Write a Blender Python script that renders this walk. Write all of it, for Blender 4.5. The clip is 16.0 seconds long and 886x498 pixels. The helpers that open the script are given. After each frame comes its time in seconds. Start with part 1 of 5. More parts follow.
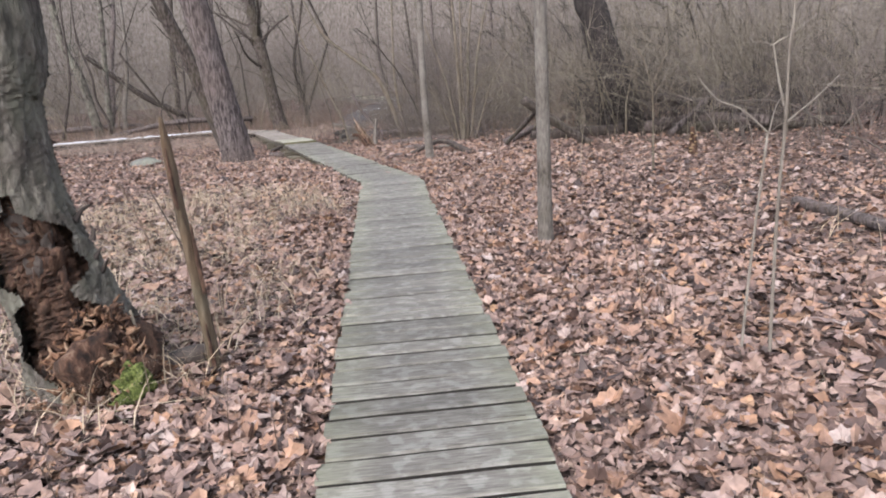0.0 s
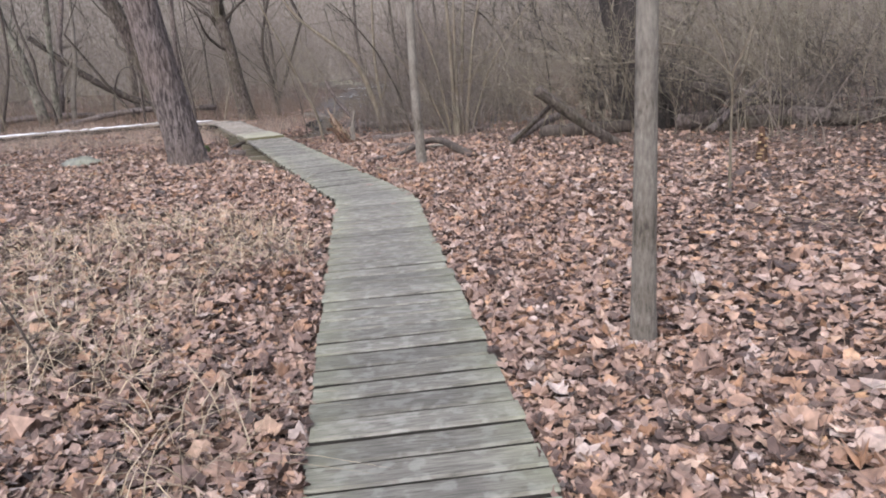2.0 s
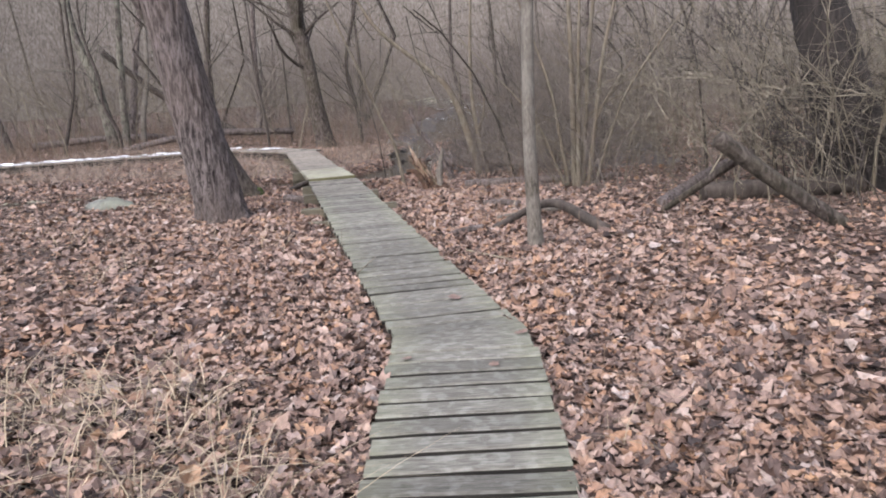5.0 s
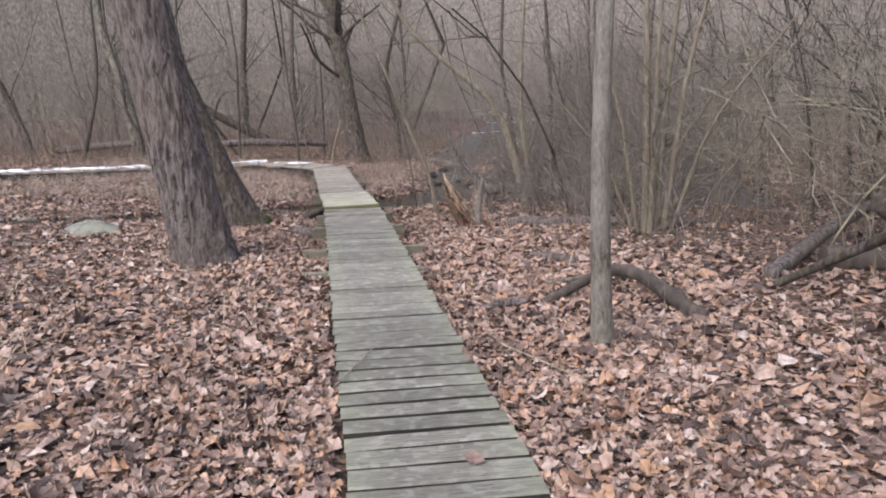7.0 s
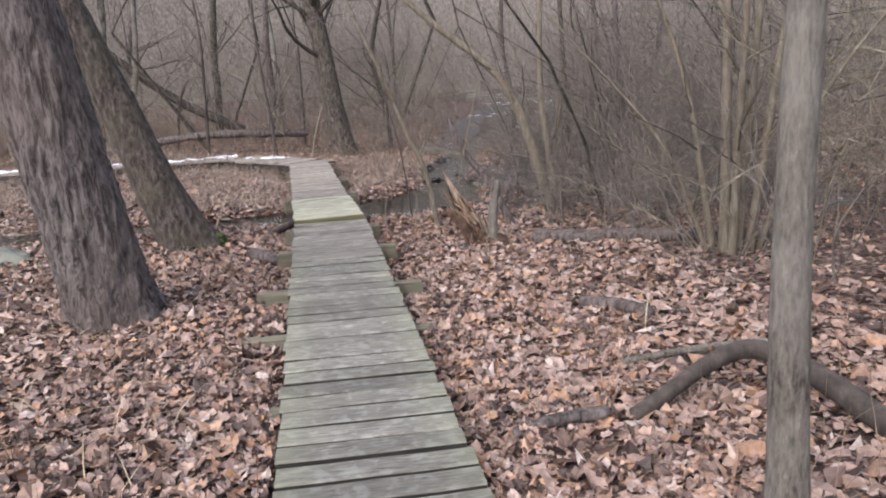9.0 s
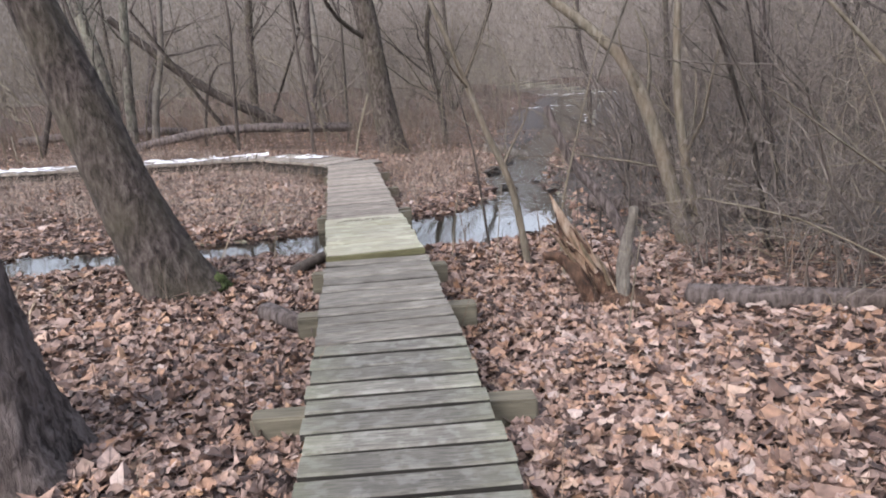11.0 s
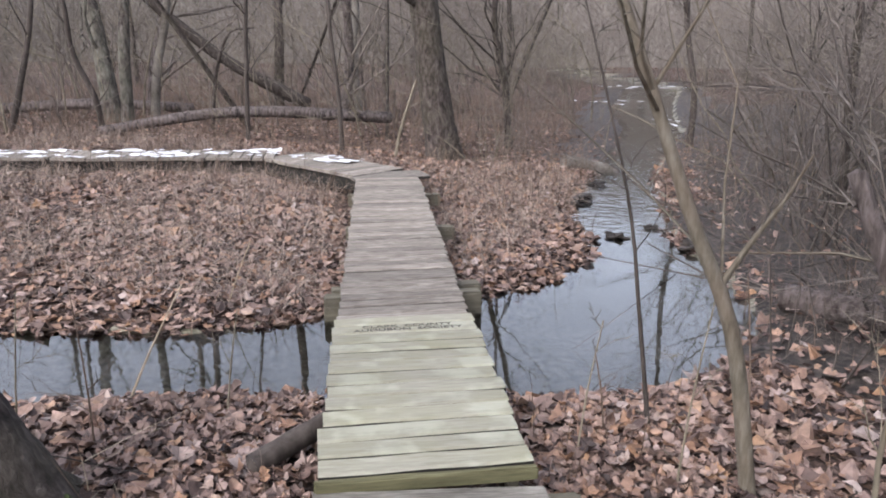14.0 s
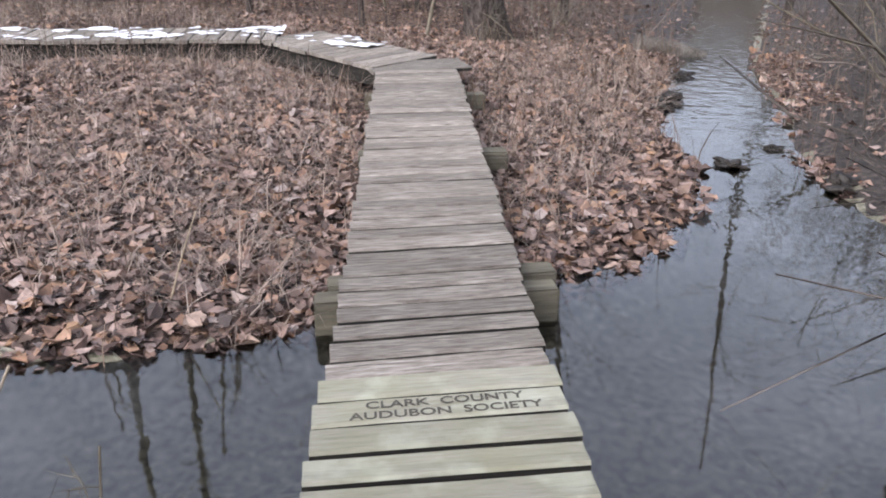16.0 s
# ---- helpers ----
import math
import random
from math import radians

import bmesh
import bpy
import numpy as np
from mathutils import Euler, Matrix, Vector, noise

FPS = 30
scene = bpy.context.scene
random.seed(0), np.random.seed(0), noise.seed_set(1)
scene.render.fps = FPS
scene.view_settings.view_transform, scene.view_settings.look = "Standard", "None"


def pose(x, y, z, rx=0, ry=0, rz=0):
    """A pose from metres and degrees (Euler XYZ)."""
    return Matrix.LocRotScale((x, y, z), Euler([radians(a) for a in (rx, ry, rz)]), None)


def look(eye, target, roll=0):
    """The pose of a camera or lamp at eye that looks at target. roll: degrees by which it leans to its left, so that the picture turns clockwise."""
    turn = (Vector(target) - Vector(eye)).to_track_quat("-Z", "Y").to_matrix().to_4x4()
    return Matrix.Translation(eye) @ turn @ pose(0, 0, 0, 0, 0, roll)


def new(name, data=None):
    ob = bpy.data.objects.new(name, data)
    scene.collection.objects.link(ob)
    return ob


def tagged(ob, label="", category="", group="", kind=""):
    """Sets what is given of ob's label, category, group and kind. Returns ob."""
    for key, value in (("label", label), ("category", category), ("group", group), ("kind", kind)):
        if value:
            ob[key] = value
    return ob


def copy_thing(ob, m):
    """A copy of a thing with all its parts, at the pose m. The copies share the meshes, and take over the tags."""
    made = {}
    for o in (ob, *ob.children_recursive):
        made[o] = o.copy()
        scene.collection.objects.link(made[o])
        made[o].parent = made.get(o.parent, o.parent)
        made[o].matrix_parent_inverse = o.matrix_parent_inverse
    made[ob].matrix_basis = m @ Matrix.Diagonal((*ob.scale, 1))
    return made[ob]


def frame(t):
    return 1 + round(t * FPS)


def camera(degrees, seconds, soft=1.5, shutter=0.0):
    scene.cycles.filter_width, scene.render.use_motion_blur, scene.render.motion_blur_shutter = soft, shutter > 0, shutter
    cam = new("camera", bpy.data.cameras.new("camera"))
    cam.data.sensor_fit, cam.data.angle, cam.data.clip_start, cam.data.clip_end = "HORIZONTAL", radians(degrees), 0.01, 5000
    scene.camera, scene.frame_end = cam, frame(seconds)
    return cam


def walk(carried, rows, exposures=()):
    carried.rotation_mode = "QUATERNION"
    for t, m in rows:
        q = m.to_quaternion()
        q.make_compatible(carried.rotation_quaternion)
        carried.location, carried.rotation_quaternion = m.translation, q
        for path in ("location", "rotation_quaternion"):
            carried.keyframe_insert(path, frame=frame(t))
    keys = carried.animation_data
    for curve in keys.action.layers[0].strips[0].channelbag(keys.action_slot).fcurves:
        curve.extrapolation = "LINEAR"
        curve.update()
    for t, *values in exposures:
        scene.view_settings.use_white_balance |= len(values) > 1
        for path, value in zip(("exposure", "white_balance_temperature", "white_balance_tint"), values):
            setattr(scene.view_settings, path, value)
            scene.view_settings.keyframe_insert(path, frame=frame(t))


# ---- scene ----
cam = camera(60.3, 16.0, soft=1.9)

PATH = [
    (0, (1.235, -0.659, 1.423), (1.023, 1.281, 0.985), -4.0),
    (0.5, (1.118, -0.016, 1.418), (0.955, 1.92, 0.945), -2.8),
    (1, (0.961, 0.678, 1.42), (0.859, 2.62, 0.956), -4.6),
    (1.5, (0.872, 1.353, 1.425), (0.726, 3.293, 0.961), -3.4),
    (2, (0.732, 2.038, 1.449), (0.575, 3.973, 0.969), -3.9),
    (2.5, (0.704, 2.698, 1.475), (0.495, 4.614, 0.944), -1.4),
    (3, (0.605, 3.367, 1.51), (0.328, 5.273, 0.969), -4.4),
    (3.5, (0.551, 4.032, 1.5), (0.286, 5.969, 1.076), -4.9),
    (4, (0.414, 4.729, 1.518), (0.09, 6.658, 1.102), -3.3),
    (6.5, (-0.062, 7.444, 1.66), (-0.526, 9.339, 1.22), -3.6),
    (7, (-0.148, 8.103, 1.657), (-0.651, 9.998, 1.263), -1.5),
    (7.5, (-0.312, 8.699, 1.643), (-0.75, 10.607, 1.235), -2.9),
    (8, (-0.461, 9.324, 1.634), (-0.899, 11.228, 1.204), -3.0),
    (8.5, (-0.634, 9.915, 1.632), (-1.071, 11.817, 1.192), -1.4),
    (9, (-0.899, 10.548, 1.621), (-1.387, 12.438, 1.181), -3.0),
    (9.5, (-1.125, 11.184, 1.59), (-1.734, 13.036, 1.144), -1.8),
    (10, (-1.402, 11.843, 1.551), (-1.992, 13.7, 1.098), -3.0),
    (12.5, (-2.837, 15.09, 1.477), (-3.497, 16.921, 1.017), -1.3),
    (13, (-3.086, 15.628, 1.531), (-3.815, 17.418, 1.016), 0.3),
    (13.5, (-3.34, 16.048, 1.575), (-3.992, 17.872, 1.077), -0.1),
    (14, (-3.539, 16.607, 1.565), (-4.208, 18.423, 1.062), 0.6),
    (14.5, (-3.752, 17.106, 1.529), (-4.373, 18.923, 0.967), 0.4),
    (15, (-3.928, 17.632, 1.538), (-4.607, 19.421, 0.955), 0.5),
    (15.5, (-4.149, 18.078, 1.512), (-4.871, 19.801, 0.797), 1.3),
    (16, (-4.375, 18.515, 1.516), (-5.075, 20.194, 0.684), 0.4),
]
walk(cam, [(t, look(eye, target, roll)) for t, eye, target, roll in PATH], [(0.0, 0.53, 6200, 15), (9.0, 0.48, 6200, 15), (12.5, 0.6, 6150, 15), (13.5, 0.54, 6120, 15), (14.5, 0.45, 6100, 15), (16.0, 0.45, 6050, 15)])

# ---- light: an even winter overcast ----
world = bpy.data.worlds.new("winter_sky")
scene.world = world
world.use_nodes = True
wn, wl = world.node_tree.nodes, world.node_tree.links
sky = wn.new("ShaderNodeTexSky")
sky.sky_type, sky.sun_disc = "NISHITA", False
sky.sun_elevation, sky.sun_rotation = radians(42), radians(200)
sky.dust_density, sky.air_density = 4.0, 1.0
pale = wn.new("ShaderNodeHueSaturation")
pale.inputs["Saturation"].default_value = 0.38
pale.inputs["Value"].default_value = 2.6
wl.new(sky.outputs[0], pale.inputs["Color"])
wl.new(pale.outputs[0], wn["Background"].inputs[0])
wn["Background"].inputs[1].default_value = 0.15
sun = new("sun", bpy.data.lights.new("sun", "SUN"))
sun.data.energy, sun.data.angle, sun.data.color = 0.5, radians(40), (1.0, 0.97, 0.93)
az, el = radians(200), radians(42)
sun.matrix_world = look((30 * math.sin(az) * math.cos(el), 30 * math.cos(az) * math.cos(el), 30 * math.sin(el)), (0, 0, 0))


# ---- materials ----
def ramp(nodes, stops):
    r = nodes.new("ShaderNodeValToRGB")
    el = r.color_ramp.elements
    while len(el) < len(stops):
        el.new(0.5)
    for e, (p, c) in zip(el, stops):
        e.position, e.color = p, (*[0.56 * v for v in c], 1)
    return r


def material(name, stops, scale=(6, 6, 6), detail=6, rough=0.85, bump=0.4, bump_scale=40, coarse=None, vary=0.0, island=False, distort=0.0, spec=0.3,
             patch=None, ends=None):
    """Noise colours over two scales. coarse: (scale, colour, amount) of larger stains; vary: random lightness by object or island; patch: the same as coarse with a hard edge; ends: (colour, amount, half length) of algae towards a board's ends."""
    m = bpy.data.materials.new(name)
    m.use_nodes = True
    n, l = m.node_tree.nodes, m.node_tree.links
    b = n["Principled BSDF"]
    b.inputs["Roughness"].default_value = rough
    b.inputs["Specular IOR Level"].default_value = spec
    tc = n.new("ShaderNodeTexCoord")
    mp = n.new("ShaderNodeMapping")
    mp.inputs["Scale"].default_value = scale
    l.new(tc.outputs["Object"], mp.inputs[0])
    rnd = None
    if vary or island:
        rnd = n.new("ShaderNodeNewGeometry").outputs["Random Per Island"] if island else n.new("ShaderNodeObjectInfo").outputs["Random"]
        sh = n.new("ShaderNodeVectorMath")
        sh.operation = "SCALE"
        sh.inputs[0].default_value = (37, 53, 71)
        l.new(rnd, sh.inputs["Scale"])
        l.new(sh.outputs[0], mp.inputs["Location"])
    t = n.new("ShaderNodeTexNoise")
    t.inputs["Scale"].default_value, t.inputs["Detail"].default_value, t.inputs["Distortion"].default_value = 1, detail, distort
    t.inputs["Roughness"].default_value = 0.65
    l.new(mp.outputs[0], t.inputs["Vector"])
    col = ramp(n, stops)
    l.new(t.outputs[0], col.inputs[0])
    out = col.outputs[0]
    for item, hard in ((coarse, 0.18), (patch, 0.05)):
        if not item:
            continue
        t2 = n.new("ShaderNodeTexNoise")
        t2.inputs["Scale"].default_value, t2.inputs["Detail"].default_value = item[0], 4
        l.new(tc.outputs["Object"] if not rnd else mp.outputs[0], t2.inputs["Vector"])
        if rnd:
            mp2 = n.new("ShaderNodeMapping")
            l.new(tc.outputs["Object"], mp2.inputs[0])
            l.new(sh.outputs[0], mp2.inputs["Location"])
            l.new(mp2.outputs[0], t2.inputs["Vector"])
        mr = n.new("ShaderNodeMapRange")
        mr.inputs["From Min"].default_value, mr.inputs["From Max"].default_value = 0.56 - hard, 0.56 + hard
        mr.inputs["To Max"].default_value = item[2]
        l.new(t2.outputs[0], mr.inputs[0])
        mx = n.new("ShaderNodeMix")
        mx.data_type = "RGBA"
        mx.inputs[7].default_value = (*item[1], 1)
        l.new(mr.outputs[0], mx.inputs[0])
        l.new(out, mx.inputs[6])
        out = mx.outputs[2]
    if ends:
        ax_, ab, mr, blot_, mul, mx = (n.new("ShaderNode" + k) for k in ("SeparateXYZ", "Math", "MapRange", "TexNoise", "Math", "Mix"))
        ab.operation, mul.operation, mx.data_type = "ABSOLUTE", "MULTIPLY", "RGBA"
        l.new(tc.outputs["Object"], ax_.inputs[0])
        l.new(ax_.outputs["X"], ab.inputs[0])
        l.new(ab.outputs[0], mr.inputs[0])
        mr.inputs["From Min"].default_value, mr.inputs["From Max"].default_value, mr.inputs["To Max"].default_value = ends[2] * 0.45, ends[2], ends[1]
        blot_.inputs["Scale"].default_value, blot_.inputs["Detail"].default_value = 9, 5
        mp3 = n.new("ShaderNodeMapping")
        l.new(tc.outputs["Object"], mp3.inputs[0])
        if rnd:
            l.new(sh.outputs[0], mp3.inputs["Location"])
        l.new(mp3.outputs[0], blot_.inputs["Vector"])
        l.new(mr.outputs[0], mul.inputs[0])
        l.new(blot_.outputs[0], mul.inputs[1])
        l.new(mul.outputs[0], mx.inputs[0])
        l.new(out, mx.inputs[6])
        mx.inputs[7].default_value = (*ends[0], 1)
        out = mx.outputs[2]
    if vary:
        hv = n.new("ShaderNodeHueSaturation")
        mv = n.new("ShaderNodeMapRange")
        mv.inputs["To Min"].default_value, mv.inputs["To Max"].default_value = 1 - vary, 1 + vary
        l.new(rnd, mv.inputs[0])
        l.new(mv.outputs[0], hv.inputs["Value"])
        l.new(out, hv.inputs["Color"])
        out = hv.outputs[0]
    l.new(out, b.inputs["Base Color"])
    if bump:
        bn = n.new("ShaderNodeBump")
        bn.inputs["Strength"].default_value, bn.inputs["Distance"].default_value = bump, 0.4 / bump_scale
        l.new(t.outputs[0], bn.inputs["Height"])
        l.new(bn.outputs[0], b.inputs["Normal"])
    return m


def leaf_material(name, stops, seed_shift):
    """Dry leaves: a colour of its own for each leaf, with veiny mottling."""
    m = bpy.data.materials.new(name)
    m.use_nodes = True
    n, l = m.node_tree.nodes, m.node_tree.links
    b = n["Principled BSDF"]
    b.inputs["Roughness"].default_value = 0.62
    b.inputs["Specular IOR Level"].default_value = 0.35
    rnd = n.new("ShaderNodeNewGeometry").outputs["Random Per Island"]
    col = ramp(n, stops)
    l.new(rnd, col.inputs[0])
    tc = n.new("ShaderNodeTexCoord")
    t = n.new("ShaderNodeTexNoise")
    t.inputs["Scale"].default_value, t.inputs["Detail"].default_value = 28 + seed_shift, 5
    l.new(tc.outputs["Object"], t.inputs["Vector"])
    mr = n.new("ShaderNodeMapRange")
    mr.inputs["From Min"].default_value, mr.inputs["From Max"].default_value = 0.3, 0.7
    mr.inputs["To Min"].default_value, mr.inputs["To Max"].default_value = 0.6, 1.25
    l.new(t.outputs[0], mr.inputs[0])
    hv = n.new("ShaderNodeHueSaturation")
    l.new(mr.outputs[0], hv.inputs["Value"])
    l.new(col.outputs[0], hv.inputs["Color"])
    l.new(hv.outputs[0], b.inputs["Base Color"])
    bn = n.new("ShaderNodeBump")
    bn.inputs["Strength"].default_value, bn.inputs["Distance"].default_value = 0.5, 0.01
    l.new(t.outputs[0], bn.inputs["Height"])
    l.new(bn.outputs[0], b.inputs["Normal"])
    return m


LITTER = [(p, (0.94 * c[0], 0.93 * c[1], 0.94 * c[2])) for p, c in [(0.0, (0.05, 0.033, 0.028)), (0.14, (0.13, 0.082, 0.066)), (0.3, (0.27, 0.178, 0.14)), (0.46, (0.37, 0.262, 0.218)), (0.58, (0.34, 0.195, 0.122)),
          (0.72, (0.46, 0.345, 0.295)), (0.84, (0.44, 0.25, 0.145)), (0.94, (0.52, 0.43, 0.385)), (1.0, (0.52, 0.31, 0.17))]]
M_LEAF = leaf_material("dry_leaf", LITTER, 0)
def ground_material():
    """Rotted leaf flakes: small cells in leaf colours, dark between, with larger stains."""
    m = bpy.data.materials.new("leafy_soil")
    m.use_nodes = True
    n, l = m.node_tree.nodes, m.node_tree.links
    b = n["Principled BSDF"]
    b.inputs["Roughness"].default_value = 0.95
    b.inputs["Specular IOR Level"].default_value = 0.2
    tc, warp, cell, edge_ = n.new("ShaderNodeTexCoord"), n.new("ShaderNodeTexNoise"), n.new("ShaderNodeTexVoronoi"), n.new("ShaderNodeMapRange")
    warp.inputs["Scale"].default_value = 22
    mixv = n.new("ShaderNodeVectorMath")
    mixv.operation = "MULTIPLY_ADD"
    mixv.inputs[1].default_value = (0.06, 0.06, 0.06)
    l.new(tc.outputs["Object"], warp.inputs["Vector"])
    l.new(warp.outputs["Color"], mixv.inputs[0])
    l.new(tc.outputs["Object"], mixv.inputs[2])
    cell.inputs["Scale"].default_value = 19
    l.new(mixv.outputs[0], cell.inputs["Vector"])
    sep = n.new("ShaderNodeSeparateColor")
    l.new(cell.outputs["Color"], sep.inputs[0])
    col = ramp(n, [(p, tuple(0.85 * v for v in c)) for p, c in LITTER])
    l.new(sep.outputs[0], col.inputs[0])
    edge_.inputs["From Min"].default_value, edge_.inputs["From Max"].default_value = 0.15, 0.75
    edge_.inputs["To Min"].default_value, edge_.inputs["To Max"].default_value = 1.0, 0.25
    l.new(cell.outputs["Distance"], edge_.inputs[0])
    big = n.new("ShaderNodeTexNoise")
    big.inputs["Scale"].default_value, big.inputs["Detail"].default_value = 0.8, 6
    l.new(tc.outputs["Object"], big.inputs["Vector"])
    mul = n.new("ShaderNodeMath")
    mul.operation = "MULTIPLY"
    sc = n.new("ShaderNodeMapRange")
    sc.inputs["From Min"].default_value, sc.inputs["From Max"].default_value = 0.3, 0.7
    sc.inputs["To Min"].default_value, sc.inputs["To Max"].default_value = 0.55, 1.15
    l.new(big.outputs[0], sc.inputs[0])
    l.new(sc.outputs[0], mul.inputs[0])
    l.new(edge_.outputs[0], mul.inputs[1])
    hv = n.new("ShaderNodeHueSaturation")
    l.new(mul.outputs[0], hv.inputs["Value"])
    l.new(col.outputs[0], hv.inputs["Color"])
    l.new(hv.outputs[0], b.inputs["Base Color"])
    bn = n.new("ShaderNodeBump")
    bn.inputs["Strength"].default_value, bn.inputs["Distance"].default_value = 0.9, 0.03
    l.new(edge_.outputs[0], bn.inputs["Height"])
    l.new(bn.outputs[0], b.inputs["Normal"])
    return m


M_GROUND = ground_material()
M_BED = material("creek_mud", [(0.34, (0.08, 0.075, 0.055)), (0.48, (0.24, 0.225, 0.165)), (0.58, (0.36, 0.335, 0.25)), (0.72, (0.6, 0.56, 0.44))], (22, 22, 22), 7, 0.6, 0.5, 20,
                 coarse=(1.1, (0.09, 0.08, 0.05), 0.6))
M_MUD = material("wet_mud", [(0.3, (0.012, 0.01, 0.008)), (0.55, (0.04, 0.032, 0.025)), (0.75, (0.09, 0.07, 0.055))], (14, 14, 14), 7, 0.5, 0.8, 20)
M_MUCK = material("black_muck_and_litter", [(0.32, (0.012, 0.01, 0.009)), (0.46, (0.045, 0.036, 0.03)), (0.58, (0.1, 0.08, 0.066)), (0.72, (0.22, 0.17, 0.14))], (18, 18, 18), 8, 0.7, 0.9, 12)
M_PLANK = material("weathered_plank", [(0.3, (0.06, 0.056, 0.047)), (0.42, (0.145, 0.138, 0.116)), (0.54, (0.215, 0.204, 0.173)), (0.7, (0.325, 0.312, 0.272))],
                   (9, 75, 40), 9, 0.85, 0.8, 40, coarse=(5.0, (0.055, 0.052, 0.045), 0.55), vary=0.22, patch=(14.0, (0.24, 0.24, 0.22), 0.3), ends=((0.17, 0.178, 0.115), 0.6, 0.43))
M_PLANK_WET = material("blotched_dark_plank", [(0.3, (0.07, 0.062, 0.05)), (0.42, (0.18, 0.165, 0.138)), (0.54, (0.28, 0.26, 0.22)), (0.7, (0.42, 0.398, 0.35))],
                       (8, 75, 40), 7, 0.85, 0.5, 60, coarse=(4.0, (0.045, 0.04, 0.032), 0.6), vary=0.25)
M_PLANK_NEW = material("pale_plank", [(0.24, (0.19, 0.175, 0.125)), (0.4, (0.32, 0.305, 0.235)), (0.56, (0.39, 0.375, 0.295)), (0.78, (0.49, 0.475, 0.39))],
                       (8, 75, 40), 7, 0.82, 0.5, 50, coarse=(3.5, (0.17, 0.165, 0.1), 0.6), vary=0.16, patch=(4.5, (0.34, 0.35, 0.275), 0.4))
M_PLANK_OLD = material("brown_grey_plank", [(0.3, (0.07, 0.057, 0.044)), (0.42, (0.21, 0.18, 0.15)), (0.55, (0.345, 0.308, 0.262)), (0.72, (0.53, 0.49, 0.43))],
                       (8, 75, 40), 7, 0.88, 0.5, 60, coarse=(2.5, (0.09, 0.078, 0.062), 0.55), vary=0.28)
# near-black wood: shade of plank gaps and far walk's underside, put into colour
M_SHADE = material("shade_dark_wood", [(0.3, (0.014, 0.012, 0.01)), (0.6, (0.035, 0.032, 0.026)), (0.8, (0.06, 0.056, 0.045))], (3, 30, 30), 5, 0.95, 0.3, 40)
M_GREEN = material("algae_green_wood", [(0.3, (0.07, 0.065, 0.03)), (0.55, (0.17, 0.16, 0.08)), (0.8, (0.3, 0.29, 0.17))], (3, 30, 30), 6, 0.9, 0.4, 40)
M_BEAM = material("old_beam", [(0.3, (0.1, 0.09, 0.065)), (0.6, (0.2, 0.18, 0.13)), (0.8, (0.27, 0.25, 0.18))], (3, 30, 30), 6, 0.9, 0.5, 40, vary=0.12)
M_BARK = material("furrowed_bark", [(0.36, (0.025, 0.019, 0.018)), (0.46, (0.1, 0.082, 0.077)), (0.56, (0.2, 0.167, 0.158)), (0.74, (0.32, 0.283, 0.272))],
                  (25, 25, 4.6), 8, 0.95, 1.0, 7, coarse=(1.2, (0.1, 0.075, 0.062), 0.5), distort=0.4)
M_SMOOTH = material("smooth_grey_bark", [(0.34, (0.05, 0.041, 0.033)), (0.48, (0.14, 0.12, 0.097)), (0.6, (0.2, 0.175, 0.147)), (0.72, (0.33, 0.3, 0.26))], (55, 55, 16), 8, 0.9, 1.0, 16,
                    coarse=(2.2, (0.28, 0.26, 0.235), 0.45))
M_WETBARK = material("damp_brown_bark", [(0.36, (0.018, 0.013, 0.011)), (0.47, (0.065, 0.05, 0.043)), (0.57, (0.125, 0.1, 0.088)), (0.75, (0.23, 0.2, 0.18))],
                     (20, 20, 8), 8, 0.95, 1.0, 8, coarse=(2.6, (0.055, 0.05, 0.03), 0.6), distort=0.25)
M_BLACK = material("black_furrowed_bark", [(0.3, (0.01, 0.008, 0.007)), (0.5, (0.035, 0.028, 0.025)), (0.75, (0.08, 0.066, 0.058))], (22, 22, 4), 8, 0.95, 1.0, 12, distort=0.4)
M_OLIVE = material("smooth_olive_bark", [(0.3, (0.08, 0.066, 0.045)), (0.5, (0.17, 0.148, 0.11)), (0.75, (0.29, 0.265, 0.215))], (30, 30, 7), 7, 0.9, 0.7, 20, coarse=(2.4, (0.12, 0.085, 0.06), 0.5))
M_DARK = material("dark_wet_bark", [(0.3, (0.03, 0.024, 0.02)), (0.5, (0.075, 0.06, 0.05)), (0.75, (0.14, 0.115, 0.1))], (14, 14, 4), 7, 0.9, 0.8, 20)
M_TWIG = material("twig_bark", [(0.3, (0.085, 0.069, 0.058)), (0.5, (0.17, 0.142, 0.121)), (0.75, (0.28, 0.24, 0.208))], (9, 9, 3), 5, 0.9, 0.3, 40, vary=0.3)
M_PALE_TWIG = material("bleached_twig", [(0.3, (0.13, 0.108, 0.073)), (0.5, (0.235, 0.2, 0.143)), (0.75, (0.4, 0.352, 0.273))], (9, 9, 3), 5, 0.85, 0.3, 40, vary=0.2)
M_ROT = material("rotten_wood", [(0.34, (0.012, 0.008, 0.006)), (0.46, (0.05, 0.026, 0.017)), (0.57, (0.13, 0.068, 0.042)), (0.72, (0.3, 0.21, 0.15))], (24, 24, 9), 8, 0.95, 1.0, 12,
                 coarse=(4, (0.11, 0.068, 0.044), 0.45))
M_RAW = material("split_raw_wood", [(0.3, (0.1, 0.064, 0.042)), (0.46, (0.26, 0.186, 0.132)), (0.7, (0.46, 0.37, 0.29))], (25, 25, 3), 6, 0.85, 0.6, 30, coarse=(4, (0.2, 0.11, 0.06), 0.6))
